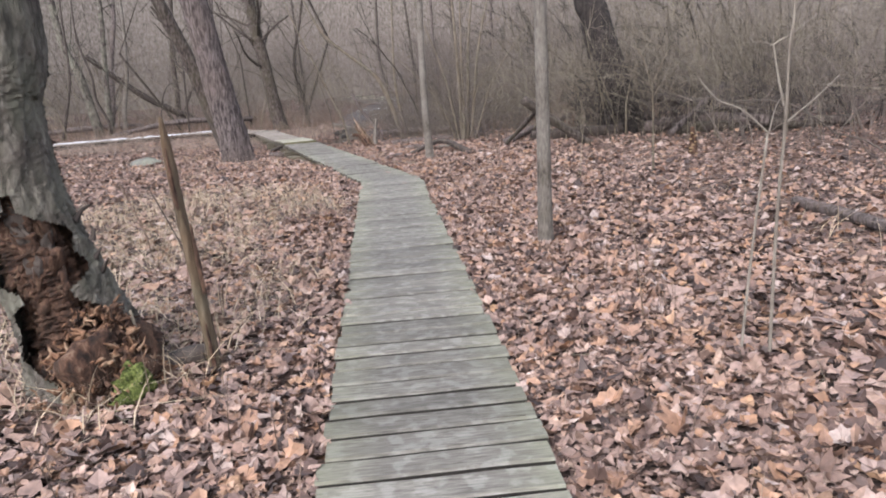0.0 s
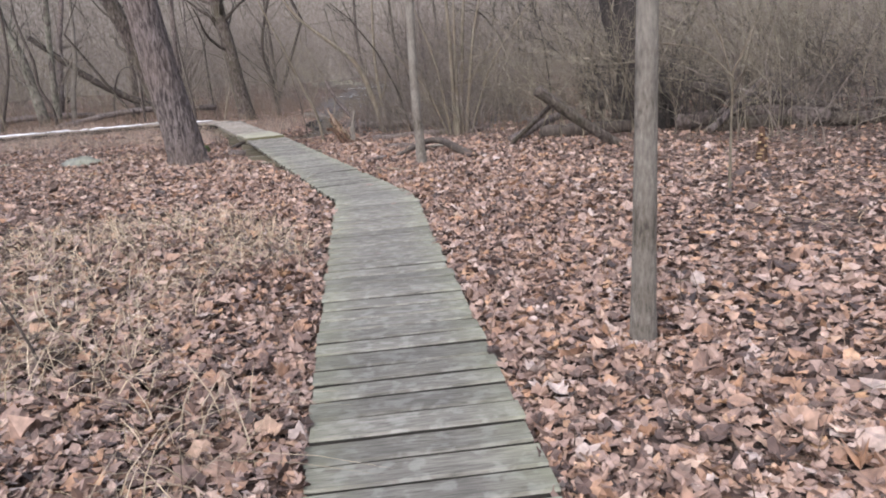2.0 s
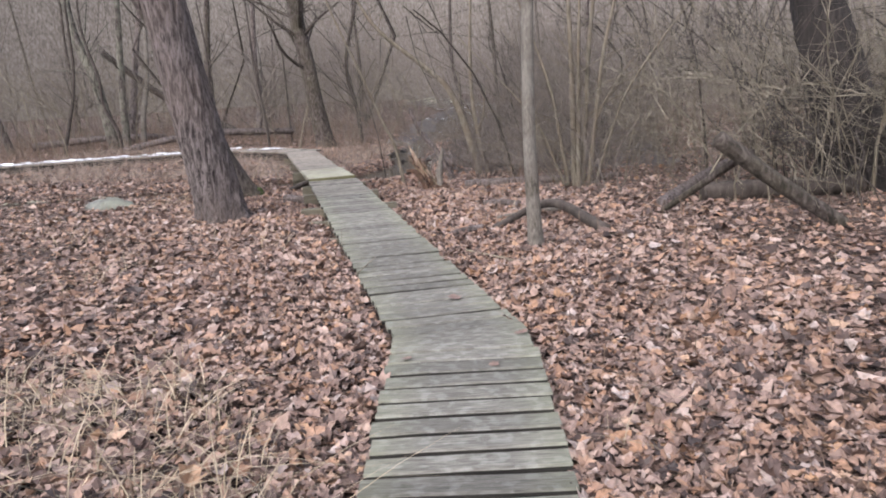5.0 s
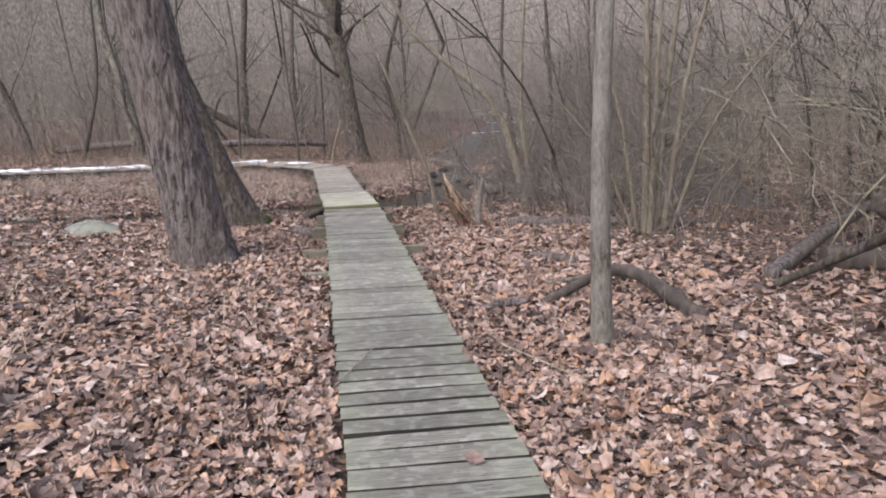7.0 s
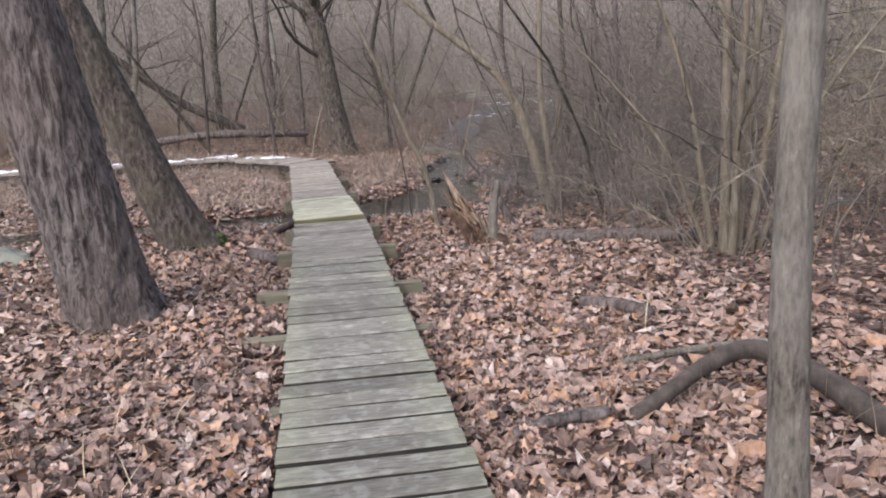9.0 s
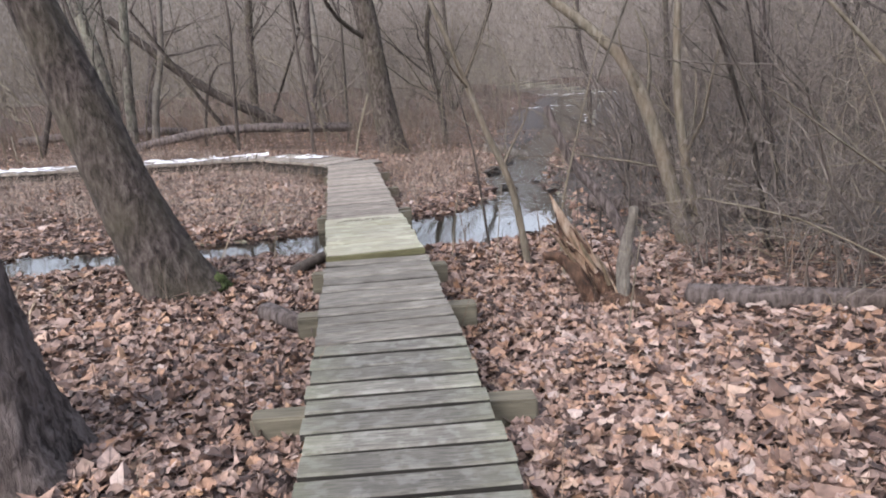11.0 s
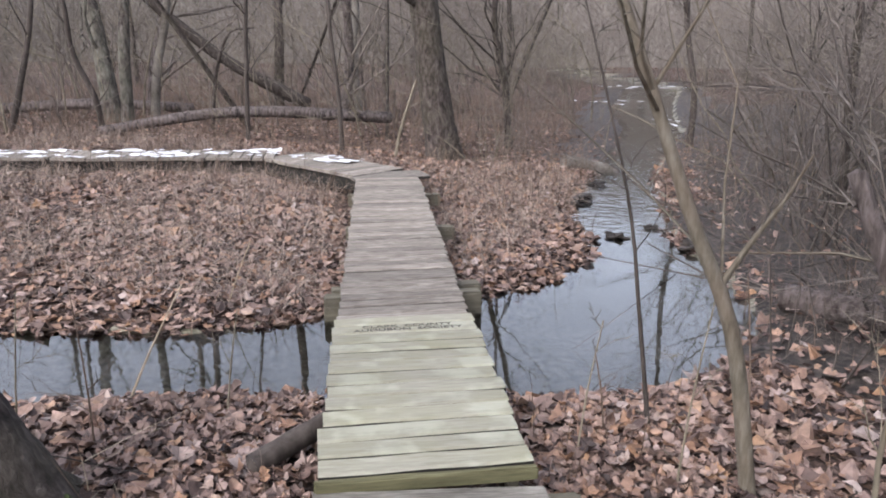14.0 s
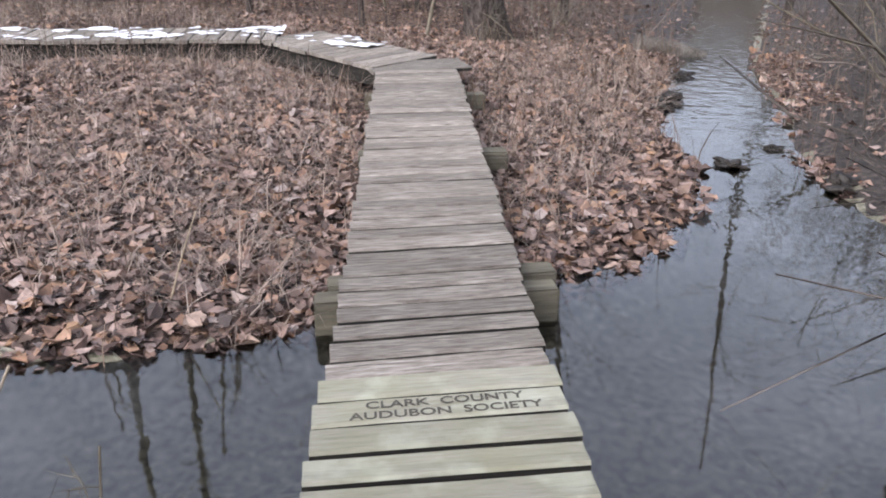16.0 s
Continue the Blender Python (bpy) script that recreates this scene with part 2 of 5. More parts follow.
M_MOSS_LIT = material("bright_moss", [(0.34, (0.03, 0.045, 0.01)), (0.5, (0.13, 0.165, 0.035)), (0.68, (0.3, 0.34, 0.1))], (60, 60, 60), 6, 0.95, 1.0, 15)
M_SHRED = material("torn_rot", [(0.3, (0.09, 0.042, 0.024)), (0.5, (0.24, 0.13, 0.075)), (0.72, (0.46, 0.35, 0.24))], (14, 14, 14), 6, 0.95, 0.6, 20)
M_SNAG = material("olive_dead_bark", [(0.3, (0.05, 0.036, 0.022)), (0.5, (0.15, 0.12, 0.077)), (0.72, (0.25, 0.21, 0.145))], (30, 30, 5), 7, 0.95, 0.9, 16, coarse=(3.0, (0.1, 0.055, 0.03), 0.6))
M_LICHEN = material("lichened_grey_bark", [(0.36, (0.02, 0.015, 0.012)), (0.46, (0.075, 0.06, 0.051)), (0.57, (0.15, 0.128, 0.11)), (0.72, (0.34, 0.33, 0.29))], (18, 18, 5), 8, 0.95, 1.0, 12,
                    coarse=(3.2, (0.16, 0.165, 0.125), 0.6), distort=0.5)
M_PALE_STEM = material("pale_sapling_bark", [(0.3, (0.15, 0.125, 0.1)), (0.5, (0.26, 0.228, 0.188)), (0.75, (0.4, 0.365, 0.315))], (20, 20, 6), 5, 0.85, 0.3, 40)
M_MOSS = material("moss", [(0.3, (0.02, 0.032, 0.008)), (0.5, (0.06, 0.08, 0.024)), (0.75, (0.12, 0.145, 0.05))], (40, 40, 40), 6, 0.95, 1.0, 25)
M_GRASS = material("dry_grass", [(0.3, (0.34, 0.26, 0.17)), (0.55, (0.5, 0.41, 0.29)), (0.75, (0.62, 0.53, 0.41))], (3, 3, 3), 3, 0.8, 0, 1, vary=0.35, island=True)
M_WEED = material("dead_weed", [(0.3, (0.11, 0.073, 0.051)), (0.55, (0.21, 0.149, 0.11)), (0.75, (0.34, 0.263, 0.204))], (3, 3, 3), 3, 0.85, 0, 1, vary=0.35, island=True)
M_WEED_PALE = material("bleached_weed", [(0.3, (0.22, 0.165, 0.13)), (0.55, (0.36, 0.285, 0.235)), (0.75, (0.5, 0.42, 0.36))], (3, 3, 3), 3, 0.85, 0, 1, vary=0.35, island=True)
M_STONE = material("boulder", [(0.3, (0.09, 0.092, 0.08)), (0.5, (0.16, 0.163, 0.148)), (0.75, (0.26, 0.26, 0.245))], (7, 7, 7), 8, 0.9, 0.6, 25, coarse=(3, (0.2, 0.21, 0.15), 0.5))
M_SNOW = material("old_snow", [(0.3, (0.8, 0.83, 0.88)), (0.6, (1.15, 1.17, 1.2))], (12, 12, 12), 6, 0.6, 0.5, 20)
M_INK = material("burnt_letter", [(0.3, (0.075, 0.067, 0.052)), (0.7, (0.14, 0.128, 0.104))], (60, 60, 60), 4, 0.9, 0, 1)
M_FAR = material("far_wood", [(0.3, (0.1, 0.088, 0.076)), (0.5, (0.2, 0.178, 0.157)), (0.7, (0.32, 0.292, 0.262))], (4.5, 4.5, 2.2), 8, 1.0, 0, 1, spec=0.0)
M_FUNGUS = material("bracket_fungus", [(0.3, (0.2, 0.125, 0.06)), (0.6, (0.34, 0.24, 0.13))], (20, 20, 20), 5, 0.8, 0.4, 30)

M_WATER = bpy.data.materials.new("creek_water")
M_WATER.use_nodes = True
n, l = M_WATER.node_tree.nodes, M_WATER.node_tree.links
n.remove(n["Principled BSDF"])
tr, gl, fr, mx = (n.new("ShaderNode" + k) for k in ("BsdfTransparent", "BsdfGlossy", "Fresnel", "MixShader"))
tr.inputs[0].default_value = (0.8, 0.79, 0.76, 1)
gl.inputs["Roughness"].default_value = 0.015
fr.inputs["IOR"].default_value = 1.95
tx, bp = n.new("ShaderNodeTexNoise"), n.new("ShaderNodeBump")
tx.inputs["Scale"].default_value, tx.inputs["Detail"].default_value = 7, 3
bp.inputs["Strength"].default_value, bp.inputs["Distance"].default_value = 0.015, 0.04
l.new(tx.outputs[0], bp.inputs["Height"])
# still pools below, a rippled riffle upstream
spot, axes, riffle = n.new("ShaderNodeTexCoord"), n.new("ShaderNodeSeparateXYZ"), n.new("ShaderNodeMapRange")
l.new(spot.outputs["Object"], axes.inputs[0])
l.new(axes.outputs["Y"], riffle.inputs[0])
for key, value in (("From Min", 22.3), ("From Max", 25.5), ("To Min", 0.015), ("To Max", 0.22)):
    riffle.inputs[key].default_value = value
l.new(riffle.outputs[0], bp.inputs["Strength"])
l.new(bp.outputs[0], gl.inputs["Normal"])
l.new(bp.outputs[0], fr.inputs["Normal"])
l.new(fr.outputs[0], mx.inputs[0])
l.new(tr.outputs[0], mx.inputs[1])
l.new(gl.outputs[0], mx.inputs[2])
# thin broken ice film, its pale colour also standing in for reflected sky
film, blot, cut, mx2 = n.new("ShaderNodeBsdfPrincipled"), n.new("ShaderNodeTexNoise"), n.new("ShaderNodeMapRange"), n.new("ShaderNodeMixShader")
film.inputs["Base Color"].default_value = (0.36, 0.365, 0.375, 1)
film.inputs["Roughness"].default_value = 0.22
blot.inputs["Scale"].default_value, blot.inputs["Detail"].default_value, blot.inputs["Distortion"].default_value = 0.9, 9, 0.8
cut.inputs["From Min"].default_value, cut.inputs["From Max"].default_value, cut.inputs["To Max"].default_value = 0.46, 0.7, 0.07
where = n.new("ShaderNodeTexCoord")
for node in (tx, blot):
    l.new(where.outputs["Object"], node.inputs["Vector"])
l.new(blot.outputs[0], cut.inputs[0])
l.new(cut.outputs[0], mx2.inputs[0])
l.new(mx.outputs[0], mx2.inputs[1])
l.new(film.outputs[0], mx2.inputs[2])
l.new(mx2.outputs[0], n["Material Output"].inputs[0])

# ---- plan ----
WATER = -0.26
DECK = [(1.62, -2.17), (-0.655, 10.3), (-4.44, 18.95), (-5.25, 20.6), (-7.55, 25.45), (-9.8, 26.3), (-12.4, 24.85), (-19.5, 22.0)]
CREEK = [(-30, 12, 0.5), (-16, 16.6, 0.45), (-12, 17.8, 0.45), (-9, 18.95, 0.4), (-7.1, 19.75, 0.4), (-6.0, 20.35, 0.42), (-5.2, 20.95, 0.5), (-4.4, 21.35, 0.85),
         (-4.05, 22.2, 0.7), (-4.05, 23.1, 0.5), (-4.25, 24.1, 0.3), (-4.62, 25.2, 0.4), (-4.72, 26.2, 0.46), (-5.0, 28.4, 0.32), (-5.1, 32, 0.42), (-5.3, 36, 0.55), (-6.2, 42, 0.8), (-7.5, 58, 1.2),
         (-16, 80, 1.2), (-40, 160, 1)]
CLEARING = [(4, -8), (5, 3), (5.6, 10.5), (4.7, 13.2), (3.1, 14.3), (1.7, 15.2), (0.9, 16.2), (0.6, 16.8), (-0.6, 17.6), (-2.0, 19.6), (-2.9, 23.5), (-3.3, 30), (-3.6, 36), (-6, 45), (-9, 45), (-6.6, 36), (-6.3, 31),
            (-6.9, 28.2), (-9.8, 28.3), (-14, 27.3), (-22, 24.6), (-19, 17), (-12, 8), (-8, 1), (-7, -8)]


def seg_dist(x, y, line, widths=None):
    """Distance of points to a line of many corners, less its half width."""
    best = np.full(np.shape(x), 1e9)
    for i in range(len(line) - 1):
        ax, ay = line[i][:2]
        bx, by = line[i + 1][:2]
        u = np.clip(((x - ax) * (bx - ax) + (y - ay) * (by - ay)) / ((bx - ax) ** 2 + (by - ay) ** 2), 0, 1)
        d = np.hypot(x - ax - u * (bx - ax), y - ay - u * (by - ay))
        if widths:
            d = d - (line[i][2] * (1 - u) + line[i + 1][2] * u)
        best = np.minimum(best, d)
    return best


def smooth(a, b, v):
    u = np.clip((v - a) / (b - a), 0, 1)
    return u * u * (3 - 2 * u)


def wavy(x, y, k=1.0, s=0.0):
    """A cheap uneven field, about -1 to 1."""
    return (np.sin(1.7 * k * x + 0.6 * k * y + s) + np.sin(-0.9 * k * x + 2.1 * k * y + 1.3 + s) + np.sin(3.3 * k * x - 2.6 * k * y + 4.1 + 2 * s)
            + np.sin(5.1 * k * x + 4.4 * k * y + 2.2 * s)) / 4


def creek_gap(x, y):
    return seg_dist(x, y, CREEK, True) + 0.09 * wavy(x, y, 2.6) + 0.05 * wavy(x, y, 7.0, 2)


def ground_z(x, y):
    x, y = np.asarray(x, float), np.asarray(y, float)
    c = creek_gap(x, y)
    z = -0.19 + 0.19 * smooth(1.2, 7.5, c) + 0.035 * wavy(x, y, 0.7) + 0.018 * wavy(x, y, 2.9, 1)
    z = z - 0.085 * np.exp(-(seg_dist(x, y, DECK) / 0.75) ** 2) * (c > -5)
    z = z - 0.075 * smooth(12.3, 14.5, y) * np.exp(-(seg_dist(x, y, DECK) / 1.1) ** 2) * smooth(0.2, 1.5, c)
    bank = smooth(-0.35, 0.42, c)
    return (WATER - 0.16) * (1 - bank) + z * bank


def gz(x, y):
    return float(ground_z(x, y))


def swamp(x, y):
    """The wet black ground along the upper creek."""
    w = 0.5 * wavy(x, y, 1.1, 3)
    return ((x > -4.0 + w) & (x < 1.5 + w) & (y > 21.2 + w - 0.25 * (x + 3)) & (y < 44)) | ((creek_gap(x, y) < 1.2 + w) & (y > 29))


def inside(x, y, poly):
    hit = np.zeros(np.shape(x), bool)
    for i in range(len(poly)):
        ax, ay = poly[i]
        bx, by = poly[i - 1]
        if ay == by:
            continue
        hit ^= ((ay > y) != (by > y)) & (x < (bx - ax) * (y - ay) / (by - ay) + ax)
    return hit


def corridor(x, y):
    """The open reach above the upper creek."""
    return (y > 26) & (y < 56) & (np.abs(x + 4.6 + 0.13 * (y - 26)) < 1.6 + 0.09 * (y - 26))


# ---- mesh helpers ----
def mesh_of(name, verts, faces, mat, flat=False):
    """One mesh from arrays; faces is an array of triangles or quads, or a list of such arrays."""
    me = bpy.data.meshes.new(name)
    groups = faces if isinstance(faces, list) else [faces]
    groups = [np.asarray(g, np.int32) for g in groups if len(g)]
    verts = np.asarray(verts, np.float32)
    me.vertices.add(len(verts))
    me.vertices.foreach_set("co", verts.ravel())
    loops = np.concatenate([g.ravel() for g in groups])
    sizes = np.concatenate([np.full(len(g), g.shape[1], np.int32) for g in groups])
    me.loops.add(len(loops))
    me.loops.foreach_set("vertex_index", loops)
    me.polygons.add(len(sizes))
    me.polygons.foreach_set("loop_start", np.concatenate([[0], np.cumsum(sizes)[:-1]]).astype(np.int32))
    me.polygons.foreach_set("use_smooth", np.full(len(sizes), not flat))
    me.update(calc_edges=True)
    me.materials.append(mat)
    return me


def part(name, me, parent, label="", m=None):
    ob = new(name, me)
    ob.parent = parent
    if m is not None:
        ob.matrix_local = m
    return tagged(ob, label)


def thing(name, label, category, at, data=None, group="", kind=""):
    ob = new(name, data)
    ob.matrix_world = at if isinstance(at, Matrix) else Matrix.Translation(at)
    return tagged(ob, label, category, group, kind)


class Tubes:
    """Gathers tapered tubes along paths into one mesh."""

    def __init__(self):
        self.v, self.q, self.t, self.n = [], [], [], 0

    def add(self, pts, radii, sides=5, ridge=0.0, cap=True, rng=None, flare=None):
        p = np.asarray(pts, float)
        k = len(p)
        r = np.interp(np.linspace(0, 1, k), np.linspace(0, 1, len(radii)), radii)
        d = np.gradient(p, axis=0)
        d /= np.linalg.norm(d, axis=1)[:, None] + 1e-9
        ref = np.where(np.abs(d[:, 2:3]) > 0.9, [[1.0, 0.0, 0.0]], [[0.0, 0.0, 1.0]])
        if np.ptp(ref[:, 0]) > 0:
            ref[:] = [0.31, 0.95, 0.05]
        a = np.cross(ref, d)
        a /= np.linalg.norm(a, axis=1)[:, None] + 1e-9
        b = np.cross(d, a)
        th = np.linspace(0, 2 * math.pi, sides, endpoint=False)
        rr = np.repeat(r[:, None], sides, 1)
        if ridge:
            hh = np.linspace(0, 1, k)[:, None] * np.linalg.norm(p[-1] - p[0])
            rr = rr * (1 + ridge * (0.5 * np.sin(9 * th[None] + 2.5 * np.sin(hh * 2.1)) + 0.45 * np.sin(23 * th[None] + 3 * np.sin(hh * 3.7 + 1)) * np.sin(hh * 9 + 5 * th[None])
                                    + 0.5 * np.sin(3 * th[None] + hh) + (rng.normal(0, 0.35, (k, sides)) if rng is not None else 0)))
        if flare:
            low = np.exp(-np.maximum(p[:, 2] - p[0, 2], 0) / flare[0])[:, None]
            rr = rr * (1 + low * flare[1] * (0.55 + 0.45 * np.sin(flare[2] * th[None] + 0.8)))
        ring = p[:, None] + rr[..., None] * (a[:, None] * np.cos(th)[None, :, None] + b[:, None] * np.sin(th)[None, :, None])
        self.v.append(ring.reshape(-1, 3))
        i, j = np.meshgrid(np.arange(k - 1), np.arange(sides), indexing="ij")
        i, j = i.ravel(), j.ravel()
        jn = (j + 1) % sides
        self.q.append(np.stack([i * sides + j, i * sides + jn, (i + 1) * sides + jn, (i + 1) * sides + j], 1) + self.n)
        self.n += k * sides
        if cap:
            self.v.append(p[-1:] + d[-1:] * r[-1] * 0.4)
            jj = np.arange(sides)
            self.t.append(np.stack([(k - 1) * sides + jj, (k - 1) * sides + (jj + 1) % sides, np.full(sides, k * sides)], 1) + self.n - k * sides)
            self.n += 1
        return self

    def mesh(self, name, mat):
        return mesh_of(name, np.concatenate(self.v), [np.concatenate(self.q)] + ([np.concatenate(self.t)] if self.t else []), mat)


def curve(pts, k):
    """k points along a smooth line through the given ones."""
    p = np.asarray(pts, float)
    if len(p) == 2:
        return p[0] + np.linspace(0, 1, k)[:, None] * (p[1] - p[0])
    s = np.linspace(0, len(p) - 1, k)
    i = np.clip(s.astype(int), 0, len(p) - 2)
    u = (s - i)[:, None]
    g = np.vstack([2 * p[0] - p[1], p, 2 * p[-1] - p[-2]])
    a, b, c, d = g[i], g[i + 1], g[i + 2], g[i + 3]
    return 0.5 * (2 * b + (c - a) * u + (2 * a - 5 * b + 4 * c - d) * u ** 2 + (3 * b - a - 3 * c + d) * u ** 3)


def wander(rng, start, way, length, k, bend, lift=0.0):
    """A crooked branch."""
    p, d = [np.array(start, float)], np.array(way, float)
    d /= np.linalg.norm(d)
    for _ in range(k - 1):
        d = d + rng.normal(0, bend, 3) + (0, 0, lift)
        d /= np.linalg.norm(d)
        p.append(p[-1] + d * length / (k - 1))
    return np.array(p)


def sprout(rng, tubes, path, r0, r1, count, length, level, bend=0.18, lift=0.03, low=0.3, spread=1.0, depth=2):
    """Side branches along a path, and twigs on those."""
    for _ in range(count):
        u = rng.uniform(low, 0.98)
        i = u * (len(path) - 1)
        a, b = path[int(i)], path[min(int(i) + 1, len(path) - 1)]
        at, along = a + (b - a) * (i - int(i)), (b - a) / (np.linalg.norm(b - a) + 1e-9)
        side = rng.normal(0, 1, 3)
        side -= along * (side @ along)
        side /= np.linalg.norm(side) + 1e-9
        r = max((r0 + (r1 - r0) * u) * rng.uniform(0.3, 0.55), 0.0025)
        ln = length * rng.uniform(0.45, 1.1) * (1.15 - 0.6 * u)
        k = 6 if level == 0 else 4 if level == 1 else 3
        limb = wander(rng, at, along * 0.75 + side * spread + (0, 0, 0.15), ln, k, bend, lift)
        tubes.add(limb, [r, r * 0.35], 5 if level == 0 and r > 0.02 else 3, cap=False)
        if level < depth:
            sprout(rng, tubes, limb, r, r * 0.35, int(rng.integers(2, 6)), ln * 0.55, level + 1, bend * 1.1, lift, 0.2, spread, depth)


def tree(name, label, base, trunk, radii, mat, seed, branches=(8, 1.6), low=0.35, sides=16, rings=40, ridge=0.03, flare=None, twig_mat=None, group="", depth=2):
    """A bare tree: trunk and branches under an Empty at its base. The trunk's corners are given from the base."""
    rng = np.random.default_rng(seed)
    top = thing(name, label, "tree", base, None, group)
    line = curve(trunk, rings)
    part("trunk", Tubes().add(line, radii, sides, ridge, True, rng, flare).mesh("trunk", mat), top)
    tb = Tubes()
    if branches[0]:
        sprout(rng, tb, line, radii[0] * 0.7, radii[-1], branches[0], branches[1], 0, low=low, depth=depth)
        part("crown", tb.mesh("crown", twig_mat or mat), top)
    return top


# ---- ground, creek ----
def axis(lo, hi, step, far):
    mid = list(np.arange(lo, hi + 1e-6, step))
    out, s, a = [], step, lo
    while a > -far:
        s *= 1.22
        a -= s
        out.append(a)
    left = out[::-1]
    out, s, a = [], step, mid[-1]
    while a < far:
        s *= 1.22
        a += s
        out.append(a)
    return np.array(left + mid + out)


gx, gy = axis(-14, 6, 0.14, 500), axis(-3, 34, 0.14, 500)
X, Y = np.meshgrid(gx, gy)
Z = ground_z(X, Y)
nx, ny = len(gx), len(gy)
i, j = np.meshgrid(np.arange(ny - 1), np.arange(nx - 1), indexing="ij")
q = np.stack([i * nx + j, i * nx + j + 1, (i + 1) * nx + j + 1, (i + 1) * nx + j], -1).reshape(-1, 4)
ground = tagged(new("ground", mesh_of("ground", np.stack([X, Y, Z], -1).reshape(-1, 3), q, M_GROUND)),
                "leaf-strewn brown forest floor sloping to a small creek", "ground", kind="structure")
ground.data.materials.append(M_BED)
wet = creek_gap(X, Y)[:-1, :-1].ravel() < 0.1
ground.data.materials.append(M_MUCK)
bog = swamp(X, Y)[:-1, :-1].ravel()
ground.data.polygons.foreach_set("material_index", np.where(wet, 1, np.where(bog, 2, 0)).astype(np.int32))

gx, gy = np.meshgrid(np.arange(-30, 2, 0.2), np.arange(11, 85, 0.2), indexing="ij")
near = creek_gap(gx, gy) < 0.4
near = near[:-1, :-1] | near[1:, 1:] | near[1:, :-1] | near[:-1, 1:]
gi, gj = np.nonzero(near)
wide = gx.shape[1]
wq = np.stack([gi * wide + gj, (gi + 1) * wide + gj, (gi + 1) * wide + gj + 1, gi * wide + gj + 1], 1)
kept, inv = np.unique(wq, return_inverse=True)
wv = np.stack([gx, gy, np.full_like(gx, WATER)], -1).reshape(-1, 3)[kept]
wq = inv.reshape(wq.shape)
tagged(new("water", mesh_of("water", wv, wq, M_WATER)), "shallow, thinly iced creek water reflecting sky and bare trees", "water", kind="structure")

# a ring of distant woods far behind the trees
bv, bq = [], []
edge = np.random.default_rng(9)
for k in range(2161):
    a = 2 * math.pi * k / 2160
    x, y = -5 + 95 * math.cos(a), 12 + 95 * math.sin(a)
    bv += [(x, y, -1), (x, y, 15.5 + 0.9 * math.sin(9 * a) + 0.6 * math.sin(31 * a) + edge.uniform(-0.4, 0.4))]
    if k:
        bq.append((2 * k - 2, 2 * k, 2 * k + 1, 2 * k - 1))
tagged(new("backdrop", mesh_of("backdrop", bv, np.array(bq), M_FAR)), "hazy grey-brown band of distant bare woods", "backdrop", kind="structure")


# ---- boardwalk ----
def plank_mesh(length, width, thick, mat, seed):
    """A worn board along x: rounded upper edges, a slight bow and uneven ends."""
    rng = np.random.default_rng(seed)
    c = 0.01
    prof = [(-width / 2, -thick), (-width / 2, -c), (-width / 2 + c, 0), (0, rng.uniform(-0.003, 0.001)), (width / 2 - c, 0), (width / 2, -c), (width / 2, -thick)]
    xs = np.linspace(-length / 2, length / 2, 5)
    v, f = [], []
    for k, x in enumerate(xs):
        e = rng.normal(0, 0.004) if k in (0, 4) else 0
        dy, dz = rng.normal(0, 0.0015), rng.normal(0, 0.0012)
        v += [(x + e, y + dy, z + dz) for y, z in prof]
    m = len(prof)
    for k in range(4):
        for j in range(m):
            jn = (j + 1) % m
            f.append((k * m + j, k * m + jn, (k + 1) * m + jn, (k + 1) * m + j))
    ends = [tuple(range(m - 1, -1, -1)), tuple(range(4 * m, 5 * m))]
    me = mesh_of("plank", v, [np.array(f), np.array(ends)], mat, True)
    # long edges get the near-black colour, painting the shade inside the gaps
    me.materials.append(M_SHADE)
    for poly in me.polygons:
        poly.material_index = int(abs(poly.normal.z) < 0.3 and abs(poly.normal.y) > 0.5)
    return me


def box_mesh(name, sx, sy, sz, mat, bevel=0.008, seed=1):
    """A rough-sawn timber with rounded edges, its top at z = 0."""
    bm = bmesh.new()
    bmesh.ops.create_cube(bm, size=1)
    bmesh.ops.scale(bm, vec=(sx, sy, sz), verts=bm.verts)
    bmesh.ops.translate(bm, vec=(0, 0, -sz / 2), verts=bm.verts)
    bmesh.ops.subdivide_edges(bm, edges=[e for e in bm.edges if abs(e.verts[0].co.x - e.verts[1].co.x) > sx * 0.9], cuts=4)
    bmesh.ops.bevel(bm, geom=[e for e in bm.edges if e.calc_face_angle(0) > 1], offset=bevel, segments=2, affect="EDGES")
    rng = random.Random(seed)
    for v in bm.verts:
        v.co += Vector((rng.uniform(-1, 1), rng.uniform(-1, 1), rng.uniform(-1, 1))) * 0.0025
    me = bpy.data.meshes.new(name)
    bm.to_mesh(me)
    bm.free()
    me.materials.append(mat)
    return me


